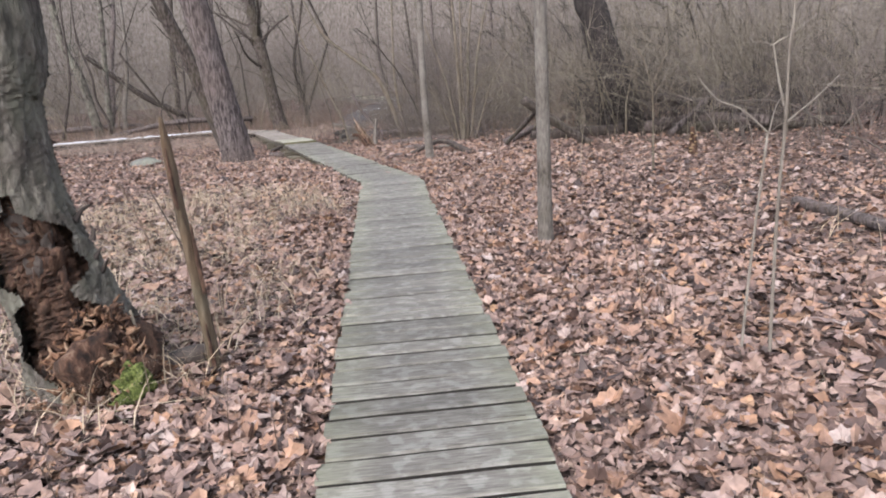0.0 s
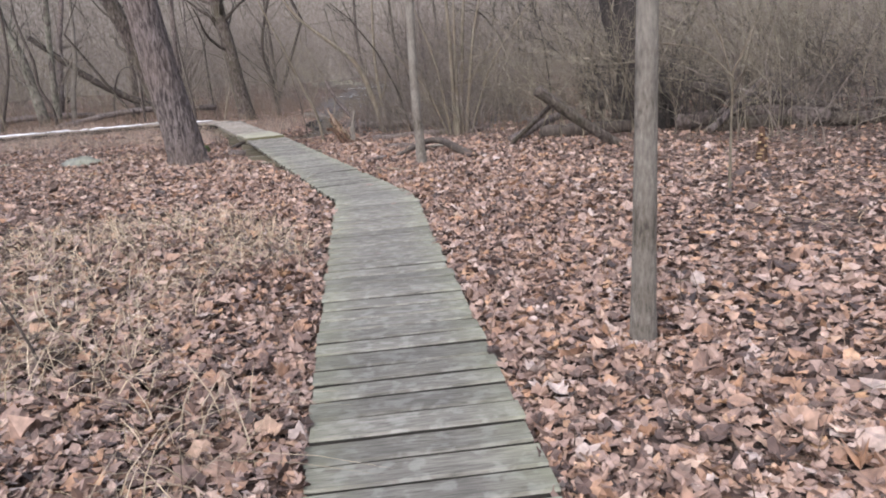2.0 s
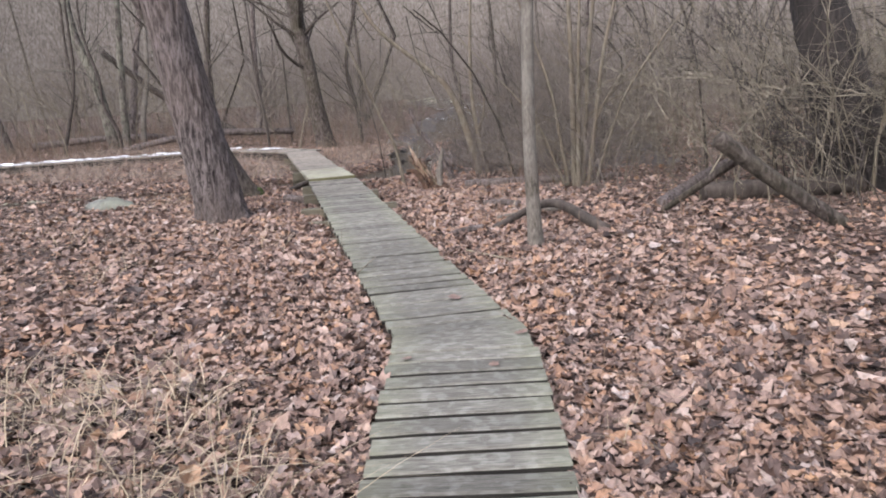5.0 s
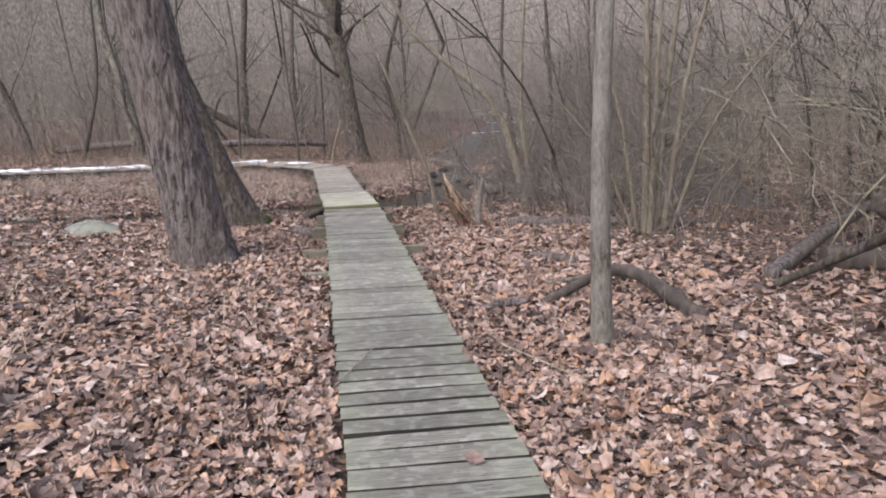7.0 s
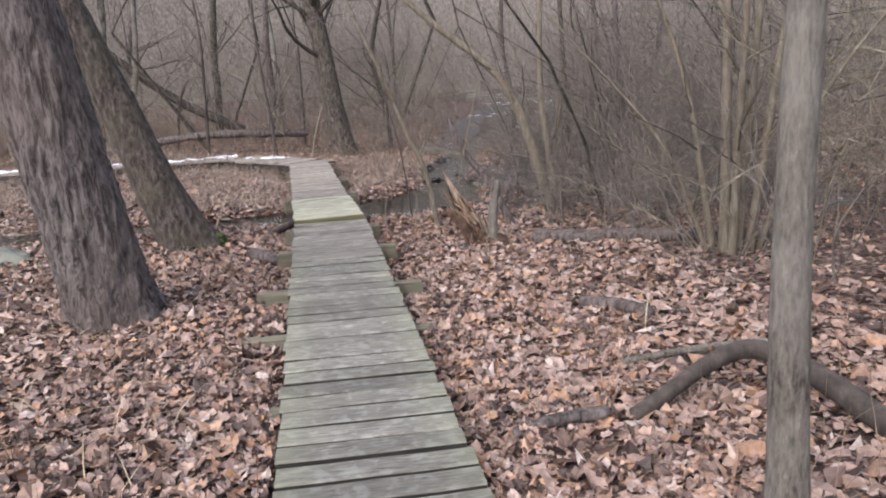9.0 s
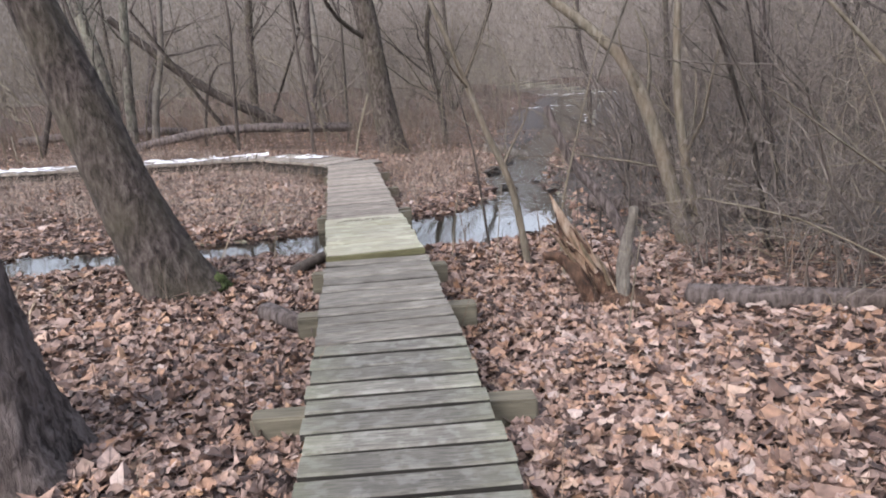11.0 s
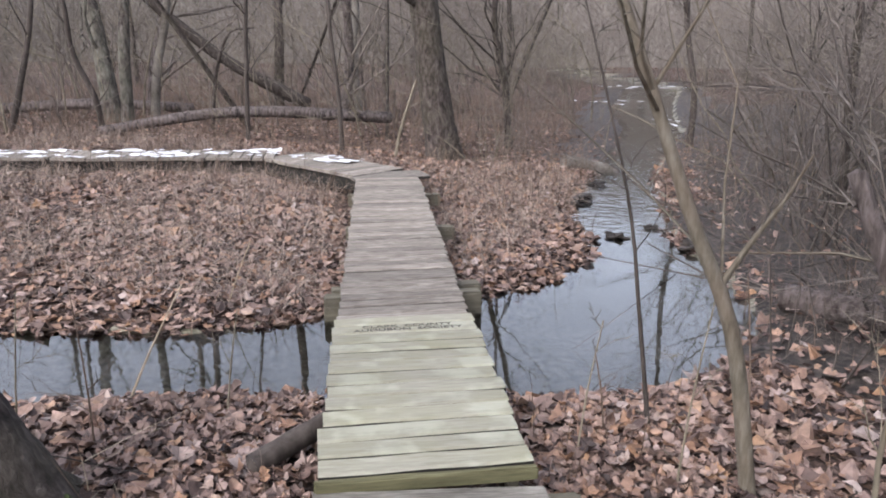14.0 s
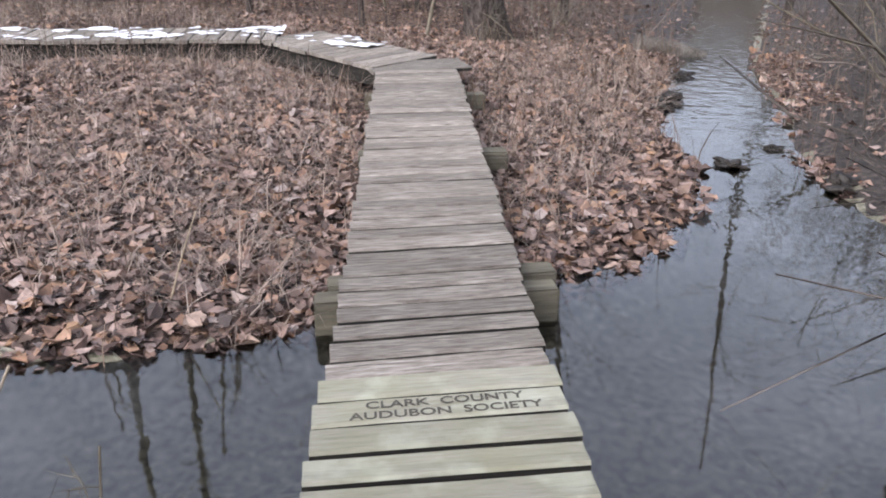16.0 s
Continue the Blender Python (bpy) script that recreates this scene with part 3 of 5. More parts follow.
def run(owner, a, b, width, pitch, gap, mat, z0, z1, seed, thick=0.04, skew=0.0):
    """Planks laid crosswise from a to b, under their walkway."""
    rng = random.Random(seed)
    kinds = [plank_mesh(width, pitch - gap * (0.6 + 0.16 * k), thick, mat, seed * 10 + k) for k in range(6)]
    (ax, ay), (bx, by) = a, b
    length = math.hypot(bx - ax, by - ay)
    yaw = math.degrees(math.atan2(-(bx - ax), by - ay))
    count = max(1, round(length / pitch))
    for k in range(count):
        u = (k + 0.5) / count
        slip = rng.gauss(0, 0.006)
        c, s = math.cos(radians(yaw)), math.sin(radians(yaw))
        part("plank", rng.choice(kinds), owner, "",
             pose(ax + (bx - ax) * u + c * slip, ay + (by - ay) * u + s * slip, z0 + (z1 - z0) * u + rng.gauss(0, 0.002), rng.gauss(0, 0.35), rng.gauss(0, 0.2),
                  yaw + skew + rng.gauss(0, 0.35) + (180 if rng.random() < 0.5 else 0)))
    return yaw


def rails(owner, a, b, width, z, deep, label="", mat=None):
    """The two long stringers under a run of planks."""
    (ax, ay), (bx, by) = a, b
    length, yaw = math.hypot(bx - ax, by - ay), math.degrees(math.atan2(by - ay, bx - ax))
    me = box_mesh("stringer", length, 0.05, deep, mat or M_BEAM)
    nx_, ny_ = -(by - ay) / length, (bx - ax) / length
    for s in (-1, 1):
        o = s * (width / 2 - 0.09)
        part("stringer", me, owner, label, pose((ax + bx) / 2 + nx_ * o, (ay + by) / 2 + ny_ * o, z, 0, 0, yaw))


W = 0.86
walk_a = thing("boardwalk", "weathered grey-green plank boardwalk lying low in fallen leaves", "boardwalk", (0, 0, 0), kind="structure")
walk_b = thing("boardwalk", "weathered grey plank boardwalk on projecting cross timbers", "boardwalk", (0, 0, 0), kind="structure")
bridge = thing("footbridge", "short pale plank footbridge spanning a creek with routed lettering", "footbridge", (0, 0, 0), kind="structure")
walk_c = thing("boardwalk", "brown-grey plank boardwalk beyond the creek crossing", "boardwalk", (0, 0, 0), kind="structure")
walk_d = thing("boardwalk", "snow-dusted raised plank boardwalk winding off through the wood", "boardwalk", (0, 0, 0), kind="structure")

A0, A1, B0, B1 = (1.62, -2.17), (-0.628, 10.2), (-0.725, 10.56), (-4.45, 18.96)
E0, E1, C1 = (-4.47, 18.99), (-5.243, 20.575), (-7.52, 25.36)

# ---- scattering ----
def scatter(seed, count, box, keep):
    rng = np.random.default_rng(seed)
    x, y = rng.uniform(box[0], box[1], count), rng.uniform(box[2], box[3], count)
    k = keep(x, y, rng)
    return x[k], y[k], rng


LOBES = [
    [(0, -0.5), (0.16, -0.42), (0.4, -0.3), (0.34, -0.1), (0.5, 0.12), (0.31, 0.17), (0.22, 0.33), (0, 0.52), (-0.22, 0.33), (-0.31, 0.17), (-0.5, 0.12), (-0.34, -0.1), (-0.4, -0.3), (-0.16, -0.42)],
    [(0, -0.5), (0.12, -0.36), (0.24, -0.2), (0.15, -0.1), (0.3, 0.05), (0.18, 0.15), (0.24, 0.32), (0, 0.52), (-0.24, 0.32), (-0.18, 0.15), (-0.3, 0.05), (-0.15, -0.1), (-0.24, -0.2), (-0.12, -0.36)],
    [(0, -0.5), (0.14, -0.4), (0.27, -0.25), (0.33, -0.08), (0.32, 0.1), (0.25, 0.26), (0.14, 0.42), (0, 0.55), (-0.14, 0.42), (-0.25, 0.26), (-0.32, 0.1), (-0.33, -0.08), (-0.27, -0.25), (-0.14, -0.4)],
]


def leaf_shape(kind, curl, cup):
    o = np.array(LOBES[kind] + [(0, 0.0)], float)
    z = curl * o[:, 1] ** 2 + cup * np.abs(o[:, 0]) ** 1.4
    return np.column_stack([o, z])


LEAF_F = np.array([(14, k, (k + 1) % 14) for k in range(14)])


def leaf_cloud(name, x, y, z, size, rng, tilt, mat, fine=True):
    """Many curled leaves in one mesh."""
    m = len(x)
    which = rng.choice(3, m, p=[0.34, 0.28, 0.38])
    v = np.array([leaf_shape(k, 0, 0) for k in range(3)])[which]
    v = v + np.concatenate([rng.normal(0, 0.035, (m, 15, 2)), np.zeros((m, 15, 1))], 2)
    curl, cup = rng.normal(0.15, 0.65, m), rng.normal(0.1, 0.75, m)
    v[:, :, 2] = curl[:, None] * v[:, :, 1] ** 2 + cup[:, None] * np.abs(v[:, :, 0]) ** 1.4 + rng.normal(0, 0.06, (m, 15))
    v *= size[:, None, None]
    a, b, c = rng.normal(0, tilt, m), rng.normal(0, tilt, m), rng.uniform(0, 2 * math.pi, m)
    ca, sa, cb, sb, cc, sc = np.cos(a), np.sin(a), np.cos(b), np.sin(b), np.cos(c), np.sin(c)
    px, py, pz = v[..., 0], v[..., 1], v[..., 2]
    py, pz = py * ca[:, None] - pz * sa[:, None], py * sa[:, None] + pz * ca[:, None]
    px, pz = px * cb[:, None] + pz * sb[:, None], -px * sb[:, None] + pz * cb[:, None]
    px, py = px * cc[:, None] - py * sc[:, None], px * sc[:, None] + py * cc[:, None]
    out = np.stack([px + x[:, None], py + y[:, None], pz + z[:, None]], -1)
    if not fine:
        out = out[:, [0, 2, 3, 4, 7, 10, 11, 12]]
        f = np.array([(0, 1, 2), (2, 3, 4), (4, 5, 6), (6, 7, 0), (0, 2, 4), (0, 4, 6)])
        return mesh_of(name, out.reshape(-1, 3), (f[None] + 8 * np.arange(m)[:, None, None]).reshape(-1, 3), mat, True)
    f = (LEAF_F[None] + 15 * np.arange(m)[:, None, None]).reshape(-1, 3)
    return mesh_of(name, out.reshape(-1, 3), f, mat, True)


def blades(name, x, y, rng, height, mat, lean=0.35, width=0.004):
    """Bent strips standing on the ground, in one mesh."""
    m = len(x)
    h = height * rng.uniform(0.4, 1.15, m)
    a = rng.uniform(0, 2 * math.pi, m)
    b = np.abs(rng.normal(lean, lean * 0.6, m))
    z = ground_z(x, y) - 0.01
    ts = np.array([0, 0.4, 0.75, 1.0])
    cx = x[:, None] + np.cos(a)[:, None] * (b * h)[:, None] * ts ** 1.8
    cy = y[:, None] + np.sin(a)[:, None] * (b * h)[:, None] * ts ** 1.8
    cz = z[:, None] + h[:, None] * ts * (1 - 0.25 * np.minimum(b, 2)[:, None] * ts)
    t = rng.uniform(0, math.pi, m)
    w = width * np.array([1, 0.9, 0.6, 0.15])
    ox, oy = np.cos(t)[:, None] * w, np.sin(t)[:, None] * w
    left, right = np.stack([cx - ox, cy - oy, cz], -1), np.stack([cx + ox, cy + oy, cz], -1)
    v = np.stack([left, right], 2).reshape(-1, 3)
    f = np.array([(2 * k, 2 * k + 1, 2 * k + 3, 2 * k + 2) for k in range(3)])
    return mesh_of(name, v, (f[None] + 8 * np.arange(m)[:, None, None]).reshape(-1, 4), mat)


# ---- named trees ----
def lump(name, size, mat, seed, rough=0.25, sub=3):
    """A rough rounded mass, resting with its lower part in the ground."""
    bm = bmesh.new()
    bmesh.ops.create_icosphere(bm, subdivisions=sub, radius=1)
    for v in bm.verts:
        k = 1 + rough * noise.noise(v.co * 1.6 + Vector((seed, 0, 0))) + rough * 0.5 * noise.noise(v.co * 4.5 + Vector((0, seed, 0)))
        v.co = Vector((v.co.x * size[0], v.co.y * size[1], v.co.z * size[2])) * k
    for f in bm.faces:
        f.smooth = True
    me = bpy.data.meshes.new(name)
    bm.to_mesh(me)
    bm.free()
    me.materials.append(mat)
    return me



def above(x, y, dz=-0.06):
    return (x, y, gz(x, y) + dz)


tree("oak_tree", "large leaning oak with deeply furrowed grey-brown bark", above(-4.8, 15.42), [(0, 0, 0), (-0.09, -0.05, 0.7), (-0.24, -0.1, 1.7), (-0.42, -0.18, 3.0), (-0.9, -0.3, 6), (-1.1, 0, 10), (-1.2, 0.2, 14)],
     [0.325, 0.3, 0.285, 0.26, 0.2, 0.12], M_BARK, 3, (14, 4.0), 0.45, 84, 200, 0.045, (0.22, 0.38, 5))
tree("leaning_tree", "strongly leaning dark mossy-footed tree trunk beside the creek", above(-5.96, 18.36), [(0, 0, 0), (-0.28, -0.13, 0.8), (-0.62, -0.25, 1.9), (-0.78, -0.35, 2.5), (-1.6, -0.7, 5), (-2.6, -1, 9)],
     [0.31, 0.235, 0.185, 0.145, 0.08], M_WETBARK, 4, (9, 2.6), 0.45, 32, 80, 0.035, (0.2, 0.35, 4))
tagged(new("moss", lump("moss", (0.12, 0.09, 0.1), M_MOSS, 9, 0.5, 4)), "green moss cushion on the leaning trunk's foot", "moss").location = above(-5.68, 18.42, 0.08)
tree("corner_tree", "tall grey-brown tree standing behind the boardwalk's corner", above(-7.85, 28.4), [(0, 0, 0), (-0.2, -0.1, 1.3), (-0.35, -0.15, 2.6), (-0.6, -0.2, 4.4), (-0.9, 0, 8), (-0.8, 0.2, 13)],
     [0.27, 0.235, 0.215, 0.18, 0.1], M_WETBARK, 5, (24, 3.6), 0.34, 24, 70, 0.03, (0.25, 0.4, 4))
tree("young_tree", "slender straight young tree with smooth greyish bark", above(-0.38, 13.1), [(0, 0, 0), (-0.035, 0, 1.1), (-0.02, 0, 2.2), (0.05, 0.05, 4.5), (0.1, 0, 8)],
     [0.074, 0.06, 0.055, 0.05, 0.03], M_SMOOTH, 6, (8, 1.8), 0.5, 16, 50, 0.025, (0.12, 0.35, 4))
tree("young_tree", "slender upright sapling trunk with mottled grey-green bark", above(1.42, 5.75), [(0, 0, 0), (0.015, 0, 1.1), (0.03, 0, 2.0), (0.1, 0.05, 4.5), (0.1, 0, 8)],
     [0.066, 0.055, 0.05, 0.045, 0.03], M_SMOOTH, 7, (7, 1.6), 0.5, 16, 50, 0.025, (0.1, 0.3, 4))
tree("old_tree", "massive dark old tree trunk among brush and logs", above(3.5, 16.5), [(0, 0, 0), (-0.14, 0.05, 0.9), (-0.34, 0.1, 1.7), (-0.55, 0.2, 2.6), (-0.75, 0.3, 3.6), (-1.2, 0.3, 10)],
     [0.47, 0.38, 0.33, 0.29, 0.2], M_BLACK, 8, (9, 3.0), 0.6, 32, 80, 0.05, (0.3, 0.35, 5))

tree("grey_tree", "pale grey-green trunk leaning away in the flooded wood", above(-16.1, 29.9), [(0, 0, 0), (-0.2, 0.05, 1.1), (-0.6, 0.2, 2.6), (-1.3, 0.3, 5), (-1.6, 0.3, 13)],
     [0.2, 0.18, 0.16, 0.14, 0.08], M_LICHEN, 70, (9, 2.6), 0.3, 16, 40, 0.04, (0.2, 0.35, 4))
tree("grey_tree", "upright dark grey trunk deep in the wood", above(-15.33, 29.45), [(0, 0, 0), (0.05, 0, 1.4), (0.1, 0.1, 2.9), (0.3, 0.1, 6), (0.2, 0, 13)],
     [0.13, 0.12, 0.105, 0.09, 0.05], M_LICHEN, 71, (9, 2.4), 0.3, 14, 36, 0.04, (0.2, 0.35, 4))
tree("grey_tree", "slim pale forked trunk beside a hung-up log", above(-14.95, 29.8), [(0, 0, 0), (0.1, 0.1, 1.2), (0.33, 0.3, 2.7), (0.5, 0.3, 6), (0.3, 0, 10)],
     [0.1, 0.09, 0.075, 0.05, 0.02], M_SMOOTH, 72, (9, 2.2), 0.3, 12, 36, 0.04, (0.2, 0.35, 4))
tree("crooked_tree", "thin crooked dark trunk with bare side branches", above(-14.5, 27.9), [(0, 0, 0), (0.06, -0.2, 0.7), (-0.2, -0.35, 1.5), (-0.15, -0.5, 2.4), (-0.5, -0.5, 4), (-0.4, -0.4, 7)],
     [0.06, 0.05, 0.04, 0.025], M_DARK, 73, (10, 1.6), 0.1, 10, 36, 0.05)
tree("crooked_tree", "thin crooked dark trunk with bare side branches", above(-16.2, 27.3), [(0, 0, 0), (0.15, 0.2, 0.8), (0.5, 0.4, 2.5), (0.6, 0.4, 5), (0.9, 0.4, 8)],
     [0.07, 0.055, 0.04, 0.02], M_DARK, 74, (10, 1.8), 0.1, 10, 36, 0.05)
tree("crooked_tree", "slender dark leaning trunk behind the boardwalk's corner", above(-9.6, 28.1), [(0, 0, 0), (-0.1, 0.1, 0.9), (-0.35, 0.25, 2.5), (-0.5, 0.3, 5), (-0.9, 0.4, 8)],
     [0.045, 0.036, 0.028, 0.014], M_DARK, 75, (12, 1.6), 0.1, 8, 36, 0.05)
tree("crooked_tree", "upright dark tree with spreading bare branches by the creek", above(-7.35, 30.45), [(0, 0, 0), (-0.1, 0, 1.2), (-0.32, -0.05, 2.7), (0.3, 0, 5.5), (0.6, 0.2, 11)],
     [0.075, 0.066, 0.055, 0.045, 0.02], M_WETBARK, 76, (30, 3.6), 0.15, 12, 36, 0.05, (0.2, 0.35, 4))
tree("crooked_tree", "thin dark tree standing beside the upper creek", above(-4.2, 32.0), [(0, 0, 0), (0, 0, 1.1), (-0.25, 0, 2.6), (-0.2, 0, 5), (0, 0.2, 9)],
     [0.07, 0.06, 0.05, 0.02], M_DARK, 77, (10, 2.0), 0.12, 10, 36, 0.05)

for k, (bx, by, r, lx) in enumerate(((-14.3, 33.6, 0.13, 0.5), (-12.3, 34.2, 0.1, -0.8))):
    tree("bare_tree", "tall bare dark-barked tree rising behind the far boardwalk", above(bx, by), [(0, 0, 0), (lx * 0.2, 0, 1.6), (lx * 0.15, 0.1, 3), (lx * 0.7, 0.2, 6.5), (lx * 0.5, 0.2, 10), (lx, 0, 14)],
         [r, r * 0.9, r * 0.8, r * 0.65, r * 0.3], M_SMOOTH if k % 2 else M_WETBARK, 90 + k, (14, 3.0), 0.3, 12, 36, 0.04, (0.2, 0.35, 4), None, "trees behind the far boardwalk")

# ---- woods: a few bare trees and shrubs, copied ----
def shrub(seed, stems, height, mat, label="dense leafless shrub of thin grey-brown stems"):
    """A bare shrub: an Empty with each stem, and its twigs, as a part."""
    rng = np.random.default_rng(seed)
    top = thing("shrub", label, "shrub", (0, 0, 0), None, "shrubs of the thicket")
    for _ in range(stems):
        tb = Tubes()
        a, o = rng.uniform(0, 2 * math.pi), rng.uniform(0.02, 0.25)
        out = rng.uniform(0.15, 1.0)
        start = (o * math.cos(a), o * math.sin(a), -0.08)
        h = height * rng.uniform(0.6, 1.15)
        r = rng.uniform(0.005, 0.012)
        line = wander(rng, start, (out * math.cos(a), out * math.sin(a), 1), h, 9, 0.2, -0.055)
        tb.add(line, [r, r * 0.3], 4, cap=False)
        sprout(rng, tb, line, r, r * 0.3, 8, h * 0.45, 1, 0.26, 0.0, 0.15, 1.2, 2)
        part("stem", tb.mesh("stem", mat), top)
    return top


wood_rng = np.random.default_rng(11)
shrubs = [shrub(20 + k, 7, 2.6, M_TWIG if k % 4 else M_PALE_TWIG) for k in range(8)]
for k, o in enumerate(shrubs):
    o.matrix_basis = Matrix.Translation((3.2 + 0.9 * k, 17.5 + (k % 3), gz(3.2 + 0.9 * k, 17.5 + (k % 3))))
protos = []
for k in range(6):
    rr = np.random.default_rng(40 + k)
    lean = rr.normal(0, 0.8, 2)
    protos.append(tree("wood_tree", "bare grey-brown tree of the winter wood", (0, 0, 0), [(0, 0, -0.2), (lean[1] * 0.25, -lean[0] * 0.2, 1.5), (lean[0] * 0.5, lean[1] * 0.5, 3.4), (lean[0], lean[1], 7), (lean[0] * 0.4, lean[1] * 1.6, 13)],
                       [0.13, 0.115, 0.09, 0.04], M_WETBARK if k % 2 else M_BARK, 60 + k, (16, 3.4), 0.08, 10, 16, 0.03, (0.3, 0.4, 4), M_TWIG, "trees of the wood"))
spots = [(-16.5, 31.5, 1.1), (-19, 28.5, 1.0), (-1.2, 22.5, 0.4), (-2.2, 26.5, 0.45)]
for s in range(900):
    r, a = wood_rng.uniform(19, 50), wood_rng.uniform(-0.5, math.pi + 0.5) if s % 6 else wood_rng.uniform(0, 2 * math.pi)
    spots.append((-4 + r * math.cos(a), 14 + r * math.sin(a), wood_rng.uniform(0.3, 1.0)))
used, grown = [], 0
for x, y, s in spots:
    if grown >= 36:
        break
    if bool(inside(np.array(x), np.array(y), CLEARING)) or bool(corridor(np.array(x), np.array(y))) or float(creek_gap(np.array(x), np.array(y))) < 0.5 or any((x - u) ** 2 + (y - v) ** 2 < 2.2 for u, v in used):
        continue
    m = Matrix.Translation((x, y, gz(x, y) - 0.05)) @ Matrix.Rotation(wood_rng.uniform(0, 6.28), 4, "Z") @ Matrix.Rotation(wood_rng.normal(0, 0.17), 4, "X") @ Matrix.Diagonal((s, s, wood_rng.uniform(0.8, 1.2) * s ** 0.4, 1))
    if grown < len(protos):
        protos[grown].matrix_basis = m
    else:
        c = copy_thing(protos[grown % len(protos)], Matrix.Identity(4))
        c.matrix_basis = m
    used.append((x, y))
    grown += 1

placed = 0
for s in range(4000):
    if placed >= 90:
        break
    r = 9 + 21 * wood_rng.random() ** 1.1
    a = wood_rng.uniform(-0.45, math.pi + 0.45)
    x, y = -4 + r * math.cos(a), 13 + r * math.sin(a)
    if bool(inside(np.array(x), np.array(y), CLEARING)) or float(creek_gap(np.array(x), np.array(y))) < 0.3:
        continue
    k = wood_rng.uniform(0.65, 1.35)
    c = copy_thing(shrubs[int(wood_rng.integers(8))], Matrix.Identity(4))
    c.matrix_basis = Matrix.Translation((x, y, gz(x, y))) @ Matrix.Rotation(wood_rng.uniform(0, 6.28), 4, "Z") @ Matrix.Diagonal((k, k, k * wood_rng.uniform(0.8, 1.15), 1))
    placed += 1


def brush(name, x, y, rng, low, high, lean, r, mat, rise=0.0, by_distance=False):
    """A crowd of thin bent stems in one mesh, three-sided, of two pieces each."""
    m = len(x)
    h = rng.uniform(low, high, m)
    if by_distance:
        h = 1.5 + h * np.hypot(x + 4, y - 8)
    a, b = rng.uniform(0, 2 * math.pi, m), np.abs(rng.normal(0, lean, m))
    z = ground_z(x, y) - 0.05 + rng.uniform(0, rise, m) if rise else ground_z(x, y) - 0.05
    dx, dy = np.cos(a) * np.sin(b) * h, np.sin(a) * np.sin(b) * h
    dz = np.cos(b) * h
    rad = r * rng.lognormal(-0.1, 0.65, m)
    bow = rng.normal(0, 0.2, (m, 2)) * h[:, None]
    pts = np.stack([np.stack([x, y, z], 1), np.stack([x + dx * 0.45 + bow[:, 0], y + dy * 0.45 + bow[:, 1], z + dz * 0.5], 1), np.stack([x + dx, y + dy, z + dz], 1)], 1)
    th = np.array([0.3, 2.4, 4.5])
    ring = np.stack([np.cos(th), np.sin(th), 0.4 * np.sin(th + 1)], 1)
    v = pts[:, :, None] + ring[None, None] * (rad[:, None] * np.array([1, 0.7, 0.25]))[..., None, None]
    f = np.array([(3 * k + j, 3 * k + (j + 1) % 3, 3 * k + 3 + (j + 1) % 3, 3 * k + 3 + j) for k in range(2) for j in range(3)])
    return mesh_of(name, v.reshape(-1, 3), (f[None] + 9 * np.arange(m)[:, None, None]).reshape(-1, 4), mat)


def wood_keep(lo, hi, tall=False):
    def keep(x, y, rng):
        r = np.hypot(x + 4, y - 14)
        return ~inside(x, y, CLEARING) & (creek_gap(x, y) > 0.35) & ~(corridor(x, y) & tall) & (r > lo) & (r < hi) & (y > -4 + np.abs(x + 2) * 0.25) & (~swamp(x, y) | (rng.random(len(x)) < 0.3))
    return keep


def rods(a, b, ra, rb):
    """Three-sided tapered sticks from a to b, as vertices and quads."""
    th = np.array([0.3, 2.4, 4.5])
    ring = np.stack([np.cos(th), np.sin(th), 0.6 * np.sin(th + 1)], 1)
    v = np.stack([a[:, None] + ring * ra[:, None, None], b[:, None] + ring * rb[:, None, None]], 1)
    f = np.array([(j, (j + 1) % 3, 3 + (j + 1) % 3, 3 + j) for j in range(3)])
    return v.reshape(-1, 3), (f[None] + 6 * np.arange(len(a))[:, None, None]).reshape(-1, 4)


